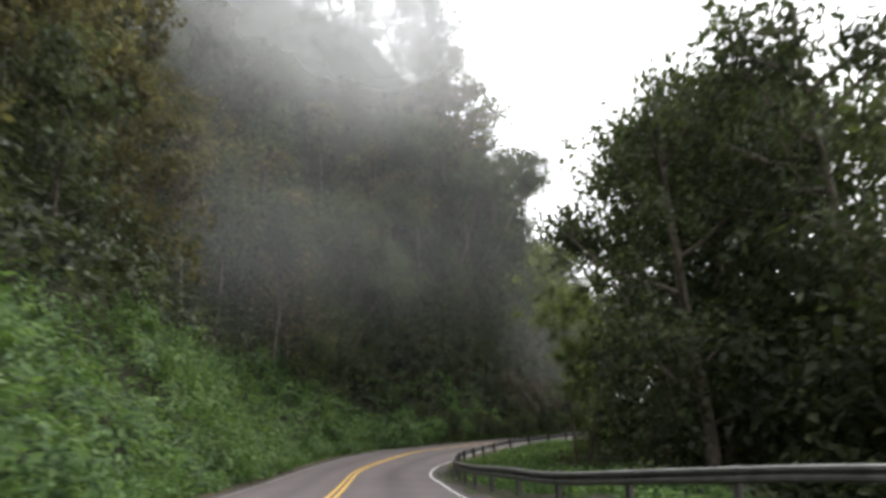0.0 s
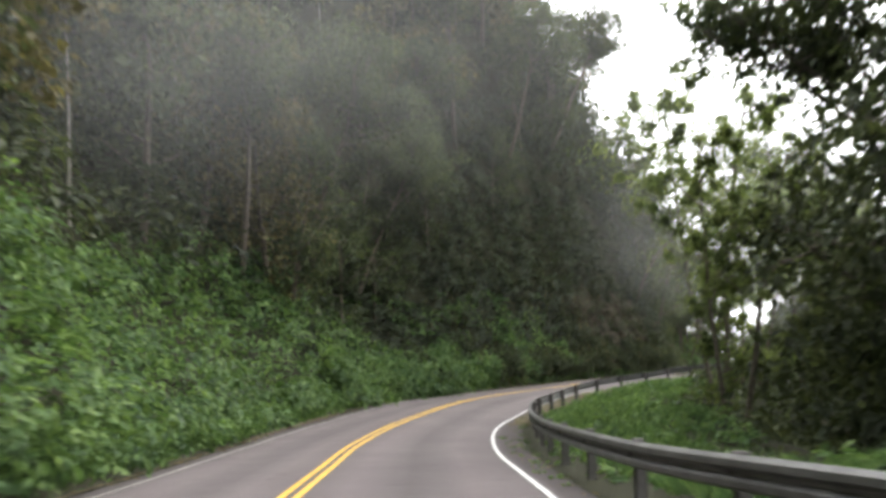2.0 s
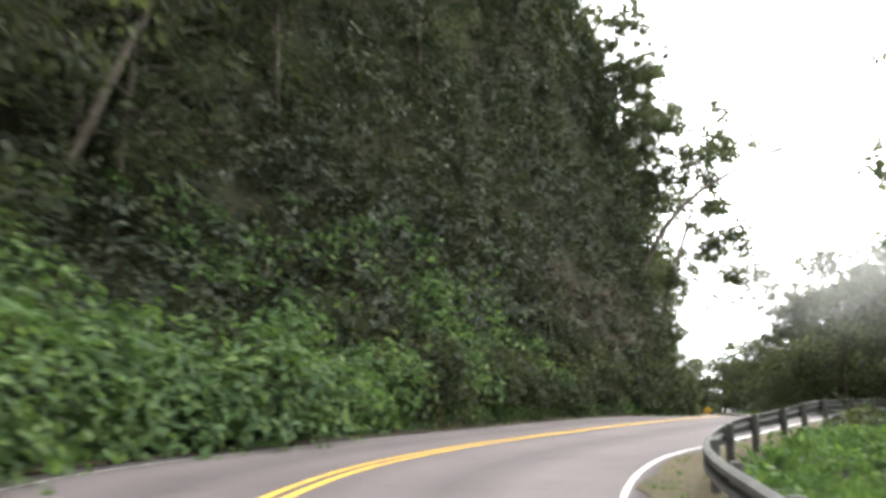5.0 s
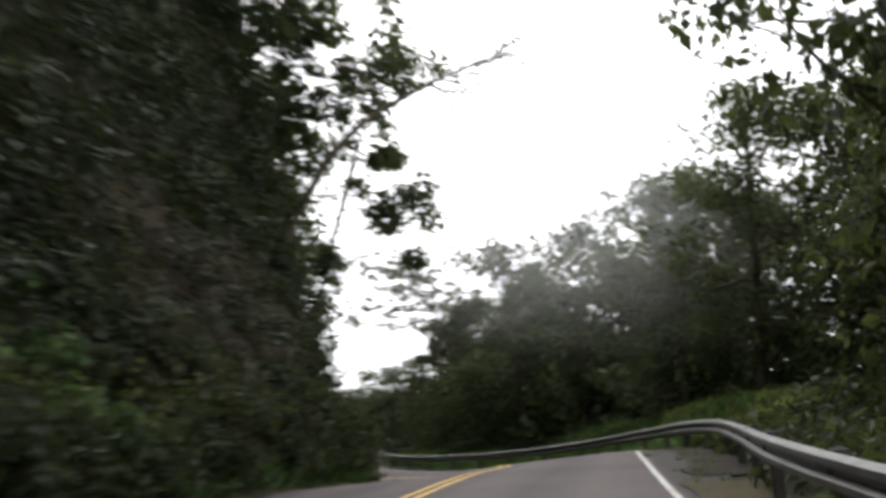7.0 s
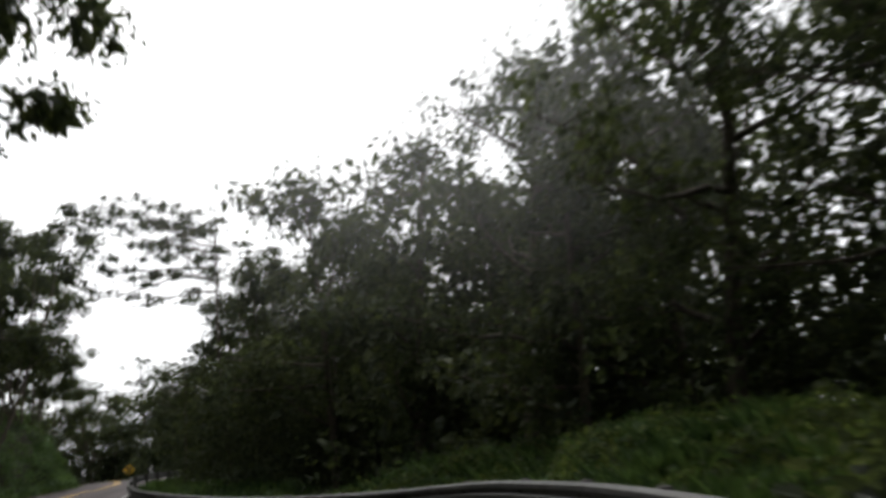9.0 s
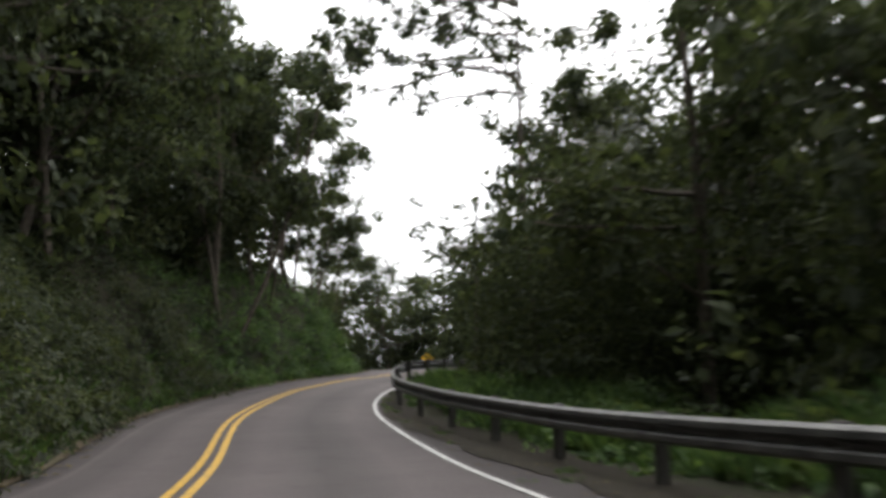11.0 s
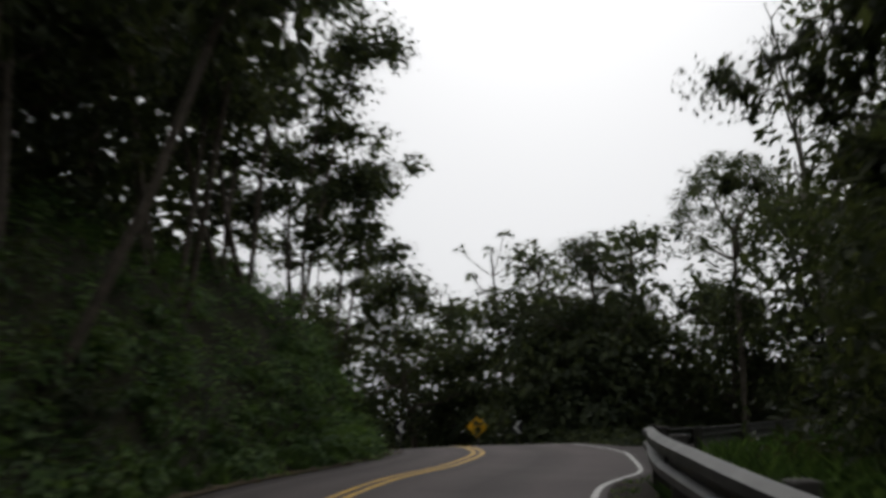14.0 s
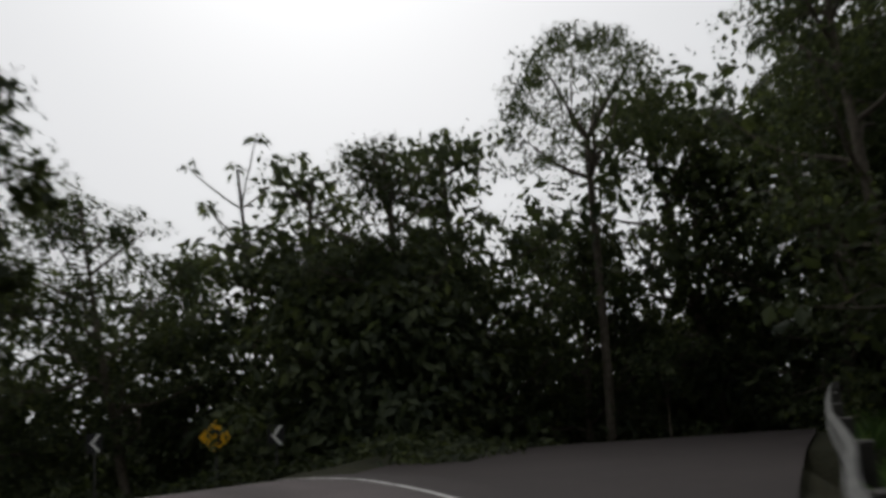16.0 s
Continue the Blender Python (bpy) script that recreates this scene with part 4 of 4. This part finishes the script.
def cliff_spots(r, n):
    """Places on the face of the cliff, thick on its upper part and in patches below."""
    p = np.vstack([bank_spots(r, 64, 105, 0.8, 4.5, n), bank_spots(r, 64, 106, -0.05, 1.4, int(n * 1.6))])
    r.shuffle(p)
    j, d = nearest(p[:, 0], p[:, 1])
    p[:, :2] += RIGHT[j] * r.uniform(0.0, 0.3, (len(p), 1)) * smooth(0.4, 1.6, p[:, 2:] - MIDDLE[j, 2:])
    p[:, 2] += r.uniform(0, 1.2, len(p))
    up = p[:, 2] - MIDDLE[j, 2]
    bare = (up < 4.2) & (wave(p[:, 0] + p[:, 2], p[:, 1], 0.75, 3.0) > 0.85) & (MIDDLE[j, 1] > 86)
    return p[~bare][:n]


def right_spots(r, y0, y1, v0, v1, n):
    ids = np.where((RAIL[:, 1] > y0) & (RAIL[:, 1] < y1))[0]
    i = r.choice(ids, n)
    v = r.uniform(v0, v1, n)
    p = RAIL[i, :2] + normals2(RAIL)[i] * v[:, None]
    j, d = nearest(p[:, 0], p[:, 1])
    p = p[d > RAILGAP[j] + 0.35]
    return np.column_stack([p, ground_height(p[:, 0], p[:, 1])])


def edge_spots(r, n):
    """Places beyond the turnout's far edge and the outside of the last bend."""
    line = spline([(63.5, 157.2), (53.5, 156.2), (46.4, 155.0), (42.4, 153.0), (41.0, 154.5), (40.1, 159), (36.2, 165.2), (25.8, 170.2), (9.9, 174)], 0.5)
    i = r.integers(0, len(line), n)
    p = line[i] - normals2(line)[i] * -(r.uniform(0, 1, n) ** 1.5 * 6)[:, None]
    return np.column_stack([p, np.maximum(ground_height(p[:, 0], p[:, 1]), -3.5)])


def spaced(r, p, gap):
    """Those of the places that keep a distance from one another."""
    got = np.empty((0, 3))
    for q in p:
        if len(got) == 0 or np.min(np.sum((got - q) ** 2, axis=1)) > (gap * r.uniform(0.8, 1.25)) ** 2:
            got = np.vstack([got, q])
    return got


rg = np.random.default_rng(5)
mounds("bank_bushes", "bright green bushes covering the roadside bank", 21, np.vstack([spaced(rg, hill_spots(rg, -20, 4, -8, 67, 0.7, 5.6, 3300), 1.18), bank_spots(rg, 60, 72, 0.2, 1.2, 40)]), 1.3, 0.25, LEAF_BANK, 42, 8, 1.0)
mounds("bank_herbs", "low green leafy plants along the foot of the bank", 30, bank_spots(rg, -5, 75, 0.1, 1.4, 420), 0.5, 0.2, LEAF_BANK, 16)
hill = np.vstack([spaced(rg, hill_spots(rg, -50, 12, -8, 68, 4.4, 22, 4600), 1.75), spaced(rg, hill_spots(rg, -60, 12, -5, 120, 22, 48, 2200), 2.8), spaced(rg, hill_spots(rg, -30, 16, 66, 112, 9.0, 22, 1800), 2.2)])
brow = spaced(rg, hill_spots(rg, -14, 16, 64, 99, 1.7, 9.5, 6500), 1.25)
# cliff foliage whose leaf colour already holds the canopy's shade
mounds("cliff_brow_foliage", "glossy foliage hanging over the steep cliff, canopy shade put into its dark colour", 31, brow, 1.15, 0.23, LEAF_BROW_SHADED, 32, 6, 1.1)
mounds("hillside_foliage", "dense dark green foliage covering the steep hillside", 26, hill + np.column_stack([np.zeros((len(hill), 2)), rg.uniform(0, 1.6, len(hill))]), 1.9, 0.42, LEAF_FOREST, 32, 5, 1.0)
face = cliff_spots(rg, 3700)
fj, fd = nearest(face[:, 0], face[:, 1])
ferny = (face[:, 2] - MIDDLE[fj, 2] < 5.5) & (MIDDLE[fj, 1] < 82) & (wave(face[:, 0], face[:, 1] + face[:, 2], 0.6, 2.0) > -0.3)
hung = spaced(rg, bank_spots(rg, 60, 104, 0.5, 5.5, 5200), 0.82)
hj, hd = nearest(hung[:, 0], hung[:, 1])
rise = hung[:, 2] - MIDDLE[hj, 2]
hung = hung[(rise > 2.2) & (wave(hung[:, 0] + 0.5 * hung[:, 2], hung[:, 1], 0.6, 6.0) > -0.55) & ~((rise < 5.0) & (MIDDLE[hj, 1] > 88) & (wave(hung[:, 0] + hung[:, 2], hung[:, 1], 0.75, 3.0) > 0.1))]
mounds("cliff_bushes", "glossy bushes and creepers hanging on the cliff, darkened for canopy shade", 34, hung, 0.85, 0.19, LEAF_BROW_SHADED, 34, 7, 1.25)
carpet("cliff_creepers", "green creepers and ferns clinging to the cliff", 22, face[~ferny], 0.2, LEAF_DARK, 31, 0.75, 0.9, 1.0)
carpet("cliff_ferns", "bright green ferns and broad-leaved plants low on the cliff", 29, face[ferny], 0.22, LEAF_BANK, 31, 0.75, 0.9, 1.0)
carpet("low_bank_forest", "dark foliage below the trees on the bank", 27, bank_spots(rg, 100, 147, 4, 16, 1100), 0.3, LEAF_DARK, 44, 1.2)
upper = spaced(rg, hill_spots(rg, 6, 26, 98, 132, 4.0, 10.0, 5000), 1.05)
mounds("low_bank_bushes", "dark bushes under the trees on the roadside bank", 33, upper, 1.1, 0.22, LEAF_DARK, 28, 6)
low = np.vstack([spaced(rg, hill_spots(rg, 8, 32, 97, 148, 0.3, 6.0, 9000), 0.72), bank_spots(rg, 97, 144, 0.0, 1.6, 260)])
# plants before the bank's end get the darker leaf, standing for the trees' shade
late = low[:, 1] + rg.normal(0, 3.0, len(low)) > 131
mounds("low_bank_plants", "green plants and grass on the roadside bank, tree shade put into their dark colour", 23, low[~late], 0.66, 0.15, LEAF_DARK, 28, 6)
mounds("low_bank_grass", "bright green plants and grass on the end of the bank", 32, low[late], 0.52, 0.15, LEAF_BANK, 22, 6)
carpet("rail_plants", "bright green low plants behind the guardrail", 24, np.vstack([right_spots(rg, 20, 77, 0.4, 5, 900), right_spots(rg, 91, 139, 0.4, 5, 700)]), 0.2, LEAF_BANK, 30, 0.45)
mounds("rail_herbs", "bright green leafy herbs growing in humps behind the guardrail", 35, spaced(rg, right_spots(rg, 95, 127, 0.9, 4.5, 420), 0.75), 0.55, 0.13, LEAF_BANK, 26, 7)
carpet("bend_undergrowth", "dark bushes and weeds along the outer edge of the bend", 28, np.vstack([edge_spots(rg, 700)]), 0.26, LEAF_DARK, 34, 0.75)
carpet("forest_undergrowth", "dark undergrowth below the trees", 25, np.vstack([right_spots(rg, 20, 139, 4, 12, 900), right_spots(rg, 76, 91, 0.6, 5, 260)]), 0.32, LEAF_DARK, 30, 0.9)


def thicket(name, label, seed, foot, tall, leaf, mat, per=22, size=1.3):
    """A mass of foliage of some height over places on the ground."""
    r = np.random.default_rng(seed)
    up = r.uniform(0, 1, len(foot)) * tall * np.clip(0.8 + 0.25 * wave(foot[:, 0], foot[:, 1], 0.55, seed), 0.45, 1.15)
    spots = foot + np.column_stack([r.normal(0, 0.4, (len(foot), 2)), up])
    carpet(name, label, seed, spots, leaf, mat, per, size, 0.9)


thicket("roadside_thicket", "dense dark thicket below the roadside trees", 41, right_spots(rg, 78, 139, 7.0, 15, 3300), 10.6, 0.36, LEAF_DARK, 21)
thicket("low_thicket", "dense dark shrubs below the roadside trees", 47, right_spots(rg, 76, 106, 7.5, 14, 700), 6.0, 0.45, LEAF_DARK, 20)
thicket("curve_thicket", "tall dark thicket close behind the guardrail", 46, right_spots(rg, 117, 137, 2.4, 8, 1050), 5.7, 0.2, LEAF_DARK, 40, 1.2)
thicket("valley_thicket", "dense dark thicket below the roadside trees", 42, right_spots(rg, 12, 60, 8, 20, 1400), 10.5, 0.55, LEAF_DARK, 18)
thicket("bank_thicket", "dense dark forest behind the roadside bank", 43, np.vstack([hill_spots(rg, 2, 27, 99, 140, 4.2, 12, 7000), hill_spots(rg, 4, 27.2, 138, 161, 3.6, 20, 2300)]), 12.8, 0.5, LEAF_DARK, 15)
thicket("bend_thicket", "dense dark forest beyond the bend", 44, edge_spots(rg, 2900) + (1.0, 4.0, 0), 7.4, 0.42, LEAF_DARK, 24)
far = np.column_stack([rg.uniform(58, 190, 5200), rg.uniform(-60, 210, 5200)])
far = far[(far[:, 0] > 60) | (far[:, 1] > 165)]
far = np.vstack([far, np.column_stack([rg.uniform(18, 60, 900), rg.uniform(-60, 10, 900)]), np.column_stack([rg.uniform(-60, 60, 1500), rg.uniform(178, 260, 1500)]), np.column_stack([rg.uniform(-120, -45, 2200), rg.uniform(-40, 170, 2200)])])
carpet("far_woods", "distant dark green woods covering the valley and hills", 68, np.column_stack([far, ground_height(far[:, 0], far[:, 1]) + rg.uniform(0, 5, len(far))]), 1.8, LEAF_FOREST, 7, 2.6, 0.9)
box = np.column_stack([rg.uniform(53.3, 67.3, 1700), rg.uniform(146, 160, 1700), np.full(1700, -0.8)])
thicket("turnout_thicket", "dense dark trees and shrubs beside the turnout", 45, box[(box[:, 0] > 58.3) | ((box[:, 1] > 156.2) & (box[:, 0] > 56.3))], 13.0, 0.5, LEAF_DARK, 24)


def grass(name, label, seed, spots, tall, mat, per=16, wide=0.025):
    """Tufts of bending blades, as one sheet."""
    r = np.random.default_rng(seed)
    n = len(spots)
    ang = r.uniform(0, 2 * math.pi, (n, per))
    lean = r.uniform(0.15, 0.8, (n, per))
    out = np.stack([np.cos(ang) * lean, np.sin(ang) * lean, np.ones_like(lean)], -1)
    h = (tall * r.uniform(0.5, 1.2, (n, 1)) * r.uniform(0.6, 1.1, (n, per)))[..., None]
    side = np.stack([-np.sin(ang), np.cos(ang), np.zeros_like(ang)], -1) * wide
    base = spots[:, None] + np.stack([np.cos(ang), np.sin(ang), np.zeros_like(ang)], -1) * r.uniform(0, 0.14, (n, per, 1))
    mid = base + out * h * 0.6
    tip = base + out * h * (1.25, 1.25, 0.95)
    v = np.stack([base - side, base + side, mid + side, tip, mid - side], 2).reshape(-1, 3)
    f = np.arange(len(v)).reshape(-1, 5)
    tagged(new(name, mesh_of(name, v, f, mat)), label, "grass", kind="stuff")


carpet("hump_plants", "yellow-green leafy weeds on the hump behind the guardrail", 67, right_spots(rg, 86, 114, 1.0, 6.0, 1300), 0.16, LEAF_LIGHT, 30, 0.5, 0.9, 0.7)
grass("rail_grass", "bright green tall grass behind the guardrail", 61, np.vstack([right_spots(rg, 90, 114, 0.7, 6.0, 1700), right_spots(rg, 110, 137, 0.6, 4.0, 900), right_spots(rg, 127, 152, 0.35, 3.5, 1100), right_spots(rg, 110, 112, 0.6, 3.5, 20)]), 0.55, LEAF_BANK, 14, 0.022)
grass("bend_grass", "short green grass on the inside of the curve", 64, right_spots(rg, 24, 74, 0.5, 5, 1600), 0.35, LEAF_BANK, 12, 0.012)
grass("verge_grass", "green grass and weeds along the road's edge", 62, bank_spots(rg, 0, 150, -0.25, 0.9, 3600), 0.36, LEAF_BANK, 12, 0.014)
carpet("verge_weeds", "low leafy weeds at the foot of the bank", 63, np.vstack([bank_spots(rg, 40, 150, 0.0, 1.0, 1100), bank_spots(rg, 58, 106, -0.05, 1.3, 1000)]), 0.14, LEAF_BANK, 18, 0.36, 0.9)


def creepers(name, label, seed, tops, mat):
    """Strands of leaves hanging down from ledges and boughs."""
    r = np.random.default_rng(seed)
    at = []
    for p in tops:
        n = int(r.uniform(10, 26))
        sway = r.normal(0, 0.05, 2)
        k = np.arange(n)[:, None]
        at.append(p + np.hstack([k * sway * 0.4 + r.normal(0, 0.05, (n, 2)), -k * 0.13]))
    at = np.concatenate(at)
    v, f = leaves(r, at, r.normal(0, 1, at.shape), 0.2, 0.8, 0.5)
    tagged(new(name, mesh_of(name, v, f, mat)), label, "creeper", kind="stuff")


tops = bank_spots(rg, 72, 106, -0.15, 2.6, 420)
creepers("hanging_creepers", "creepers hanging in strands over the cliff", 66, tops + np.column_stack([np.zeros((len(tops), 2)), rg.uniform(0.8, 2.4, len(tops))]), LEAF_OLIVE)


def litter(name, label, seed, spots, size, mat):
    """Fallen leaves lying flat on the ground."""
    r = np.random.default_rng(seed)
    n = len(spots)
    v, f = leaves(r, spots, np.tile((0, 0, 4.0), (n, 1)), size, 0.0, 0.6, 0.4)
    tagged(new(name, mesh_of(name, v, f, mat)), label, "leaf litter", kind="stuff")


def shoulder_spots(r, n):
    """Places on the paved shoulder between the edge line and the guardrail."""
    ids = np.where((MIDDLE[:, 1] > 20) & (MIDDLE[:, 1] < 138))[0]
    i = r.choice(ids, n)
    o = LANE[i] + 0.15 + (PAVED[i] - LANE[i] - 0.1) * r.uniform(0, 1, n) ** 0.6
    z = MIDDLE[i, 2] - 0.015 * o - tilt_of(MIDDLE[i, 1]) * np.minimum(o, 3.6)
    return np.column_stack([MIDDLE[i, :2] + RIGHT[i] * o[:, None], z + 0.012])


def verge_spots(r, n):
    i = r.integers(30, SIDE - 30, n)
    o = -VERGE_AT[i] + r.uniform(-0.2, 0.75, n)
    z = MIDDLE[i, 2] - 0.015 * np.abs(o) - tilt_of(MIDDLE[i, 1]) * o
    return np.column_stack([MIDDLE[i, :2] + RIGHT[i] * o[:, None], z + 0.045])


litter("shoulder_litter", "dry brown leaves scattered on the paved shoulder", 71, shoulder_spots(rg, 1500), 0.07, LEAF_DRY)
litter("verge_litter", "brown fallen leaves and twigs along the road edge", 72, verge_spots(rg, 4200), 0.09, LEAF_DRY)
grass("shoulder_moss", "low green weeds growing on the shoulder under the guardrail", 73, np.vstack([right_spots(rg, 62, 82, 0.45, 0.6, 120), shoulder_spots(rg, 500)[:160]]), 0.08, LEAF_BANK, 10, 0.008)


# ---- road signs ----
def plate(name, outline, depth, mat, parent):
    bm = bmesh.new()
    face = bm.faces.new([bm.verts.new((x, 0, z)) for x, z in outline])
    ext = bmesh.ops.extrude_face_region(bm, geom=[face])
    bmesh.ops.translate(bm, verts=[q for q in ext["geom"] if isinstance(q, bmesh.types.BMVert)], vec=(0, depth, 0))
    bmesh.ops.recalc_face_normals(bm, faces=list(bm.faces))
    me = bpy.data.meshes.new(name)
    bm.to_mesh(me)
    bm.free()
    me.materials.append(mat)
    return part(name, me, parent)


def post_mesh(length, r=0.035):
    v, f = tube([(0, 0.03, -length), (0, 0.03, -length / 2), (0, 0.03, 0.3)], [r, r, r], 8)
    return mesh_of("post", v, f, STEEL, True)


def curve_sign(x, y, z, yaw):
    s = thing("curve_sign", "yellow diamond road sign with a black left-turn arrow on a post", "road sign", m=pose(x, y, z, 0, 0, yaw))
    a = 0.5
    plate("border", [(0, -a), (a, 0), (0, a), (-a, 0)], 0.004, SIGN_BLACK, s)
    b = 0.475
    p = plate("panel", [(0, -b), (b, 0), (0, b), (-b, 0)], 0.006, SIGN_YELLOW, s)
    p.location = (0, -0.007, 0)
    q = plate("arrow", [(0.13, -0.24), (0.13, 0.12), (0.07, 0.19), (-0.04, 0.19), (-0.04, 0.28), (-0.22, 0.14), (-0.04, 0.0), (-0.04, 0.09), (0.04, 0.09), (0.04, -0.24)], 0.004, SIGN_BLACK, s)
    q.location = (0, -0.012, 0)
    part("post", post_mesh(2.4), s)


def chevron_sign(x, y, z, yaw):
    s = thing("chevron_sign", "small black chevron sign with a white angle mark", "road sign", "chevrons on the bend", m=pose(x, y, z, 0, 0, yaw))
    plate("panel", [(-0.24, -0.3), (0.24, -0.3), (0.24, 0.3), (-0.24, 0.3)], 0.006, SIGN_BLACK, s)
    q = plate("arrow", [(0.08, 0.26), (-0.14, 0.0), (0.08, -0.26), (0.18, -0.26), (-0.02, 0.0), (0.18, 0.26)], 0.004, SIGN_WHITE, s)
    q.location = (0, -0.006, 0)
    part("post", post_mesh(2.0), s)


curve_sign(39.6, 161.5, 0.5, -14)
chevron_sign(40.6, 159.4, 0.46, -14)
chevron_sign(36.9, 164.5, 0.5, -4)


# ---- low cloud over the hill and in the valley: haze painted on see-through sheets ----
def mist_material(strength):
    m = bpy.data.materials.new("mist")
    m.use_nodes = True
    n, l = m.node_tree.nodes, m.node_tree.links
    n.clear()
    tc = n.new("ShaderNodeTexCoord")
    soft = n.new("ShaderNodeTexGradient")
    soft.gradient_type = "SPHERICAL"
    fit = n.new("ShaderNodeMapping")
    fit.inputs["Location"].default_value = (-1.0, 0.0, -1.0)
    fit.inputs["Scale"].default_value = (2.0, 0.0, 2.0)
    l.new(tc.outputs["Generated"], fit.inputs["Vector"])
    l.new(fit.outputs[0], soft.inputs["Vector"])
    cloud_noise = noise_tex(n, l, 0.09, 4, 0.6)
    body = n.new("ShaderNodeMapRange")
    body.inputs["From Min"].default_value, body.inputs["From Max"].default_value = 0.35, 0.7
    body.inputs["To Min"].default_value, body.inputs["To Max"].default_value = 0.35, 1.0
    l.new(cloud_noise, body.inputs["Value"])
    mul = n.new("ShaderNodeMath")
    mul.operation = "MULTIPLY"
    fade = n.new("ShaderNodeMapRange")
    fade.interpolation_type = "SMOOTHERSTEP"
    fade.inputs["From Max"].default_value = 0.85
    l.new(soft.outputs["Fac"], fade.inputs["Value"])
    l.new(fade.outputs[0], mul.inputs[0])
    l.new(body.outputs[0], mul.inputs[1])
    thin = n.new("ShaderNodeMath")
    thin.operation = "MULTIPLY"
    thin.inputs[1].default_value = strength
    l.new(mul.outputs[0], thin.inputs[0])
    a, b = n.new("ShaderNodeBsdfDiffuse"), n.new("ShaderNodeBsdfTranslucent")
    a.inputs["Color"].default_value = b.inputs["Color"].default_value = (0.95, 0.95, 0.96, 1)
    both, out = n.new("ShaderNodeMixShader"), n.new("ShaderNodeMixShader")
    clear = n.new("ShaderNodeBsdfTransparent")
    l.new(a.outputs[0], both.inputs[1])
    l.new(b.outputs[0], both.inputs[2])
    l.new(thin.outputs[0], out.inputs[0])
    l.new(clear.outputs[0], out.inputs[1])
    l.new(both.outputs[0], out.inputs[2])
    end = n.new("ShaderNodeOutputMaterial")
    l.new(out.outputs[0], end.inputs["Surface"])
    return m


# how strongly each sheet's white colour pales what lies behind, as haze would
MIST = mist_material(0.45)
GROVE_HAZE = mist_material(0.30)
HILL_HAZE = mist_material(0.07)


def mist(name, label, x, y, z, width, height, turn, layers, step, seed, mat=MIST):
    """A bank of painted mist: several thin, wavy white sheets one behind the other."""
    r = np.random.default_rng(seed)
    for k in range(layers):
        gx, gz = np.meshgrid(np.linspace(-0.5, 0.5, 17), np.linspace(-0.5, 0.5, 9))
        bulge = np.sin(gx * 5 + r.uniform(0, 6)) * 1.5 + np.cos(gz * 4 + r.uniform(0, 6)) * 1.0
        v = np.stack([gx * width * r.uniform(0.8, 1.1), bulge + k * step, gz * height * r.uniform(0.8, 1.1)], -1).reshape(-1, 3)
        f = [(i * 17 + j, i * 17 + j + 1, i * 17 + 18 + j, i * 17 + 17 + j) for i in range(8) for j in range(16)]
        ob = new(name, mesh_of(name, v, f, mat, True))
        ob.matrix_world = pose(x + r.normal(0, 2), y, z + r.normal(0, 1), 0, 0, turn)
        tagged(ob, label, "mist", kind="stuff")


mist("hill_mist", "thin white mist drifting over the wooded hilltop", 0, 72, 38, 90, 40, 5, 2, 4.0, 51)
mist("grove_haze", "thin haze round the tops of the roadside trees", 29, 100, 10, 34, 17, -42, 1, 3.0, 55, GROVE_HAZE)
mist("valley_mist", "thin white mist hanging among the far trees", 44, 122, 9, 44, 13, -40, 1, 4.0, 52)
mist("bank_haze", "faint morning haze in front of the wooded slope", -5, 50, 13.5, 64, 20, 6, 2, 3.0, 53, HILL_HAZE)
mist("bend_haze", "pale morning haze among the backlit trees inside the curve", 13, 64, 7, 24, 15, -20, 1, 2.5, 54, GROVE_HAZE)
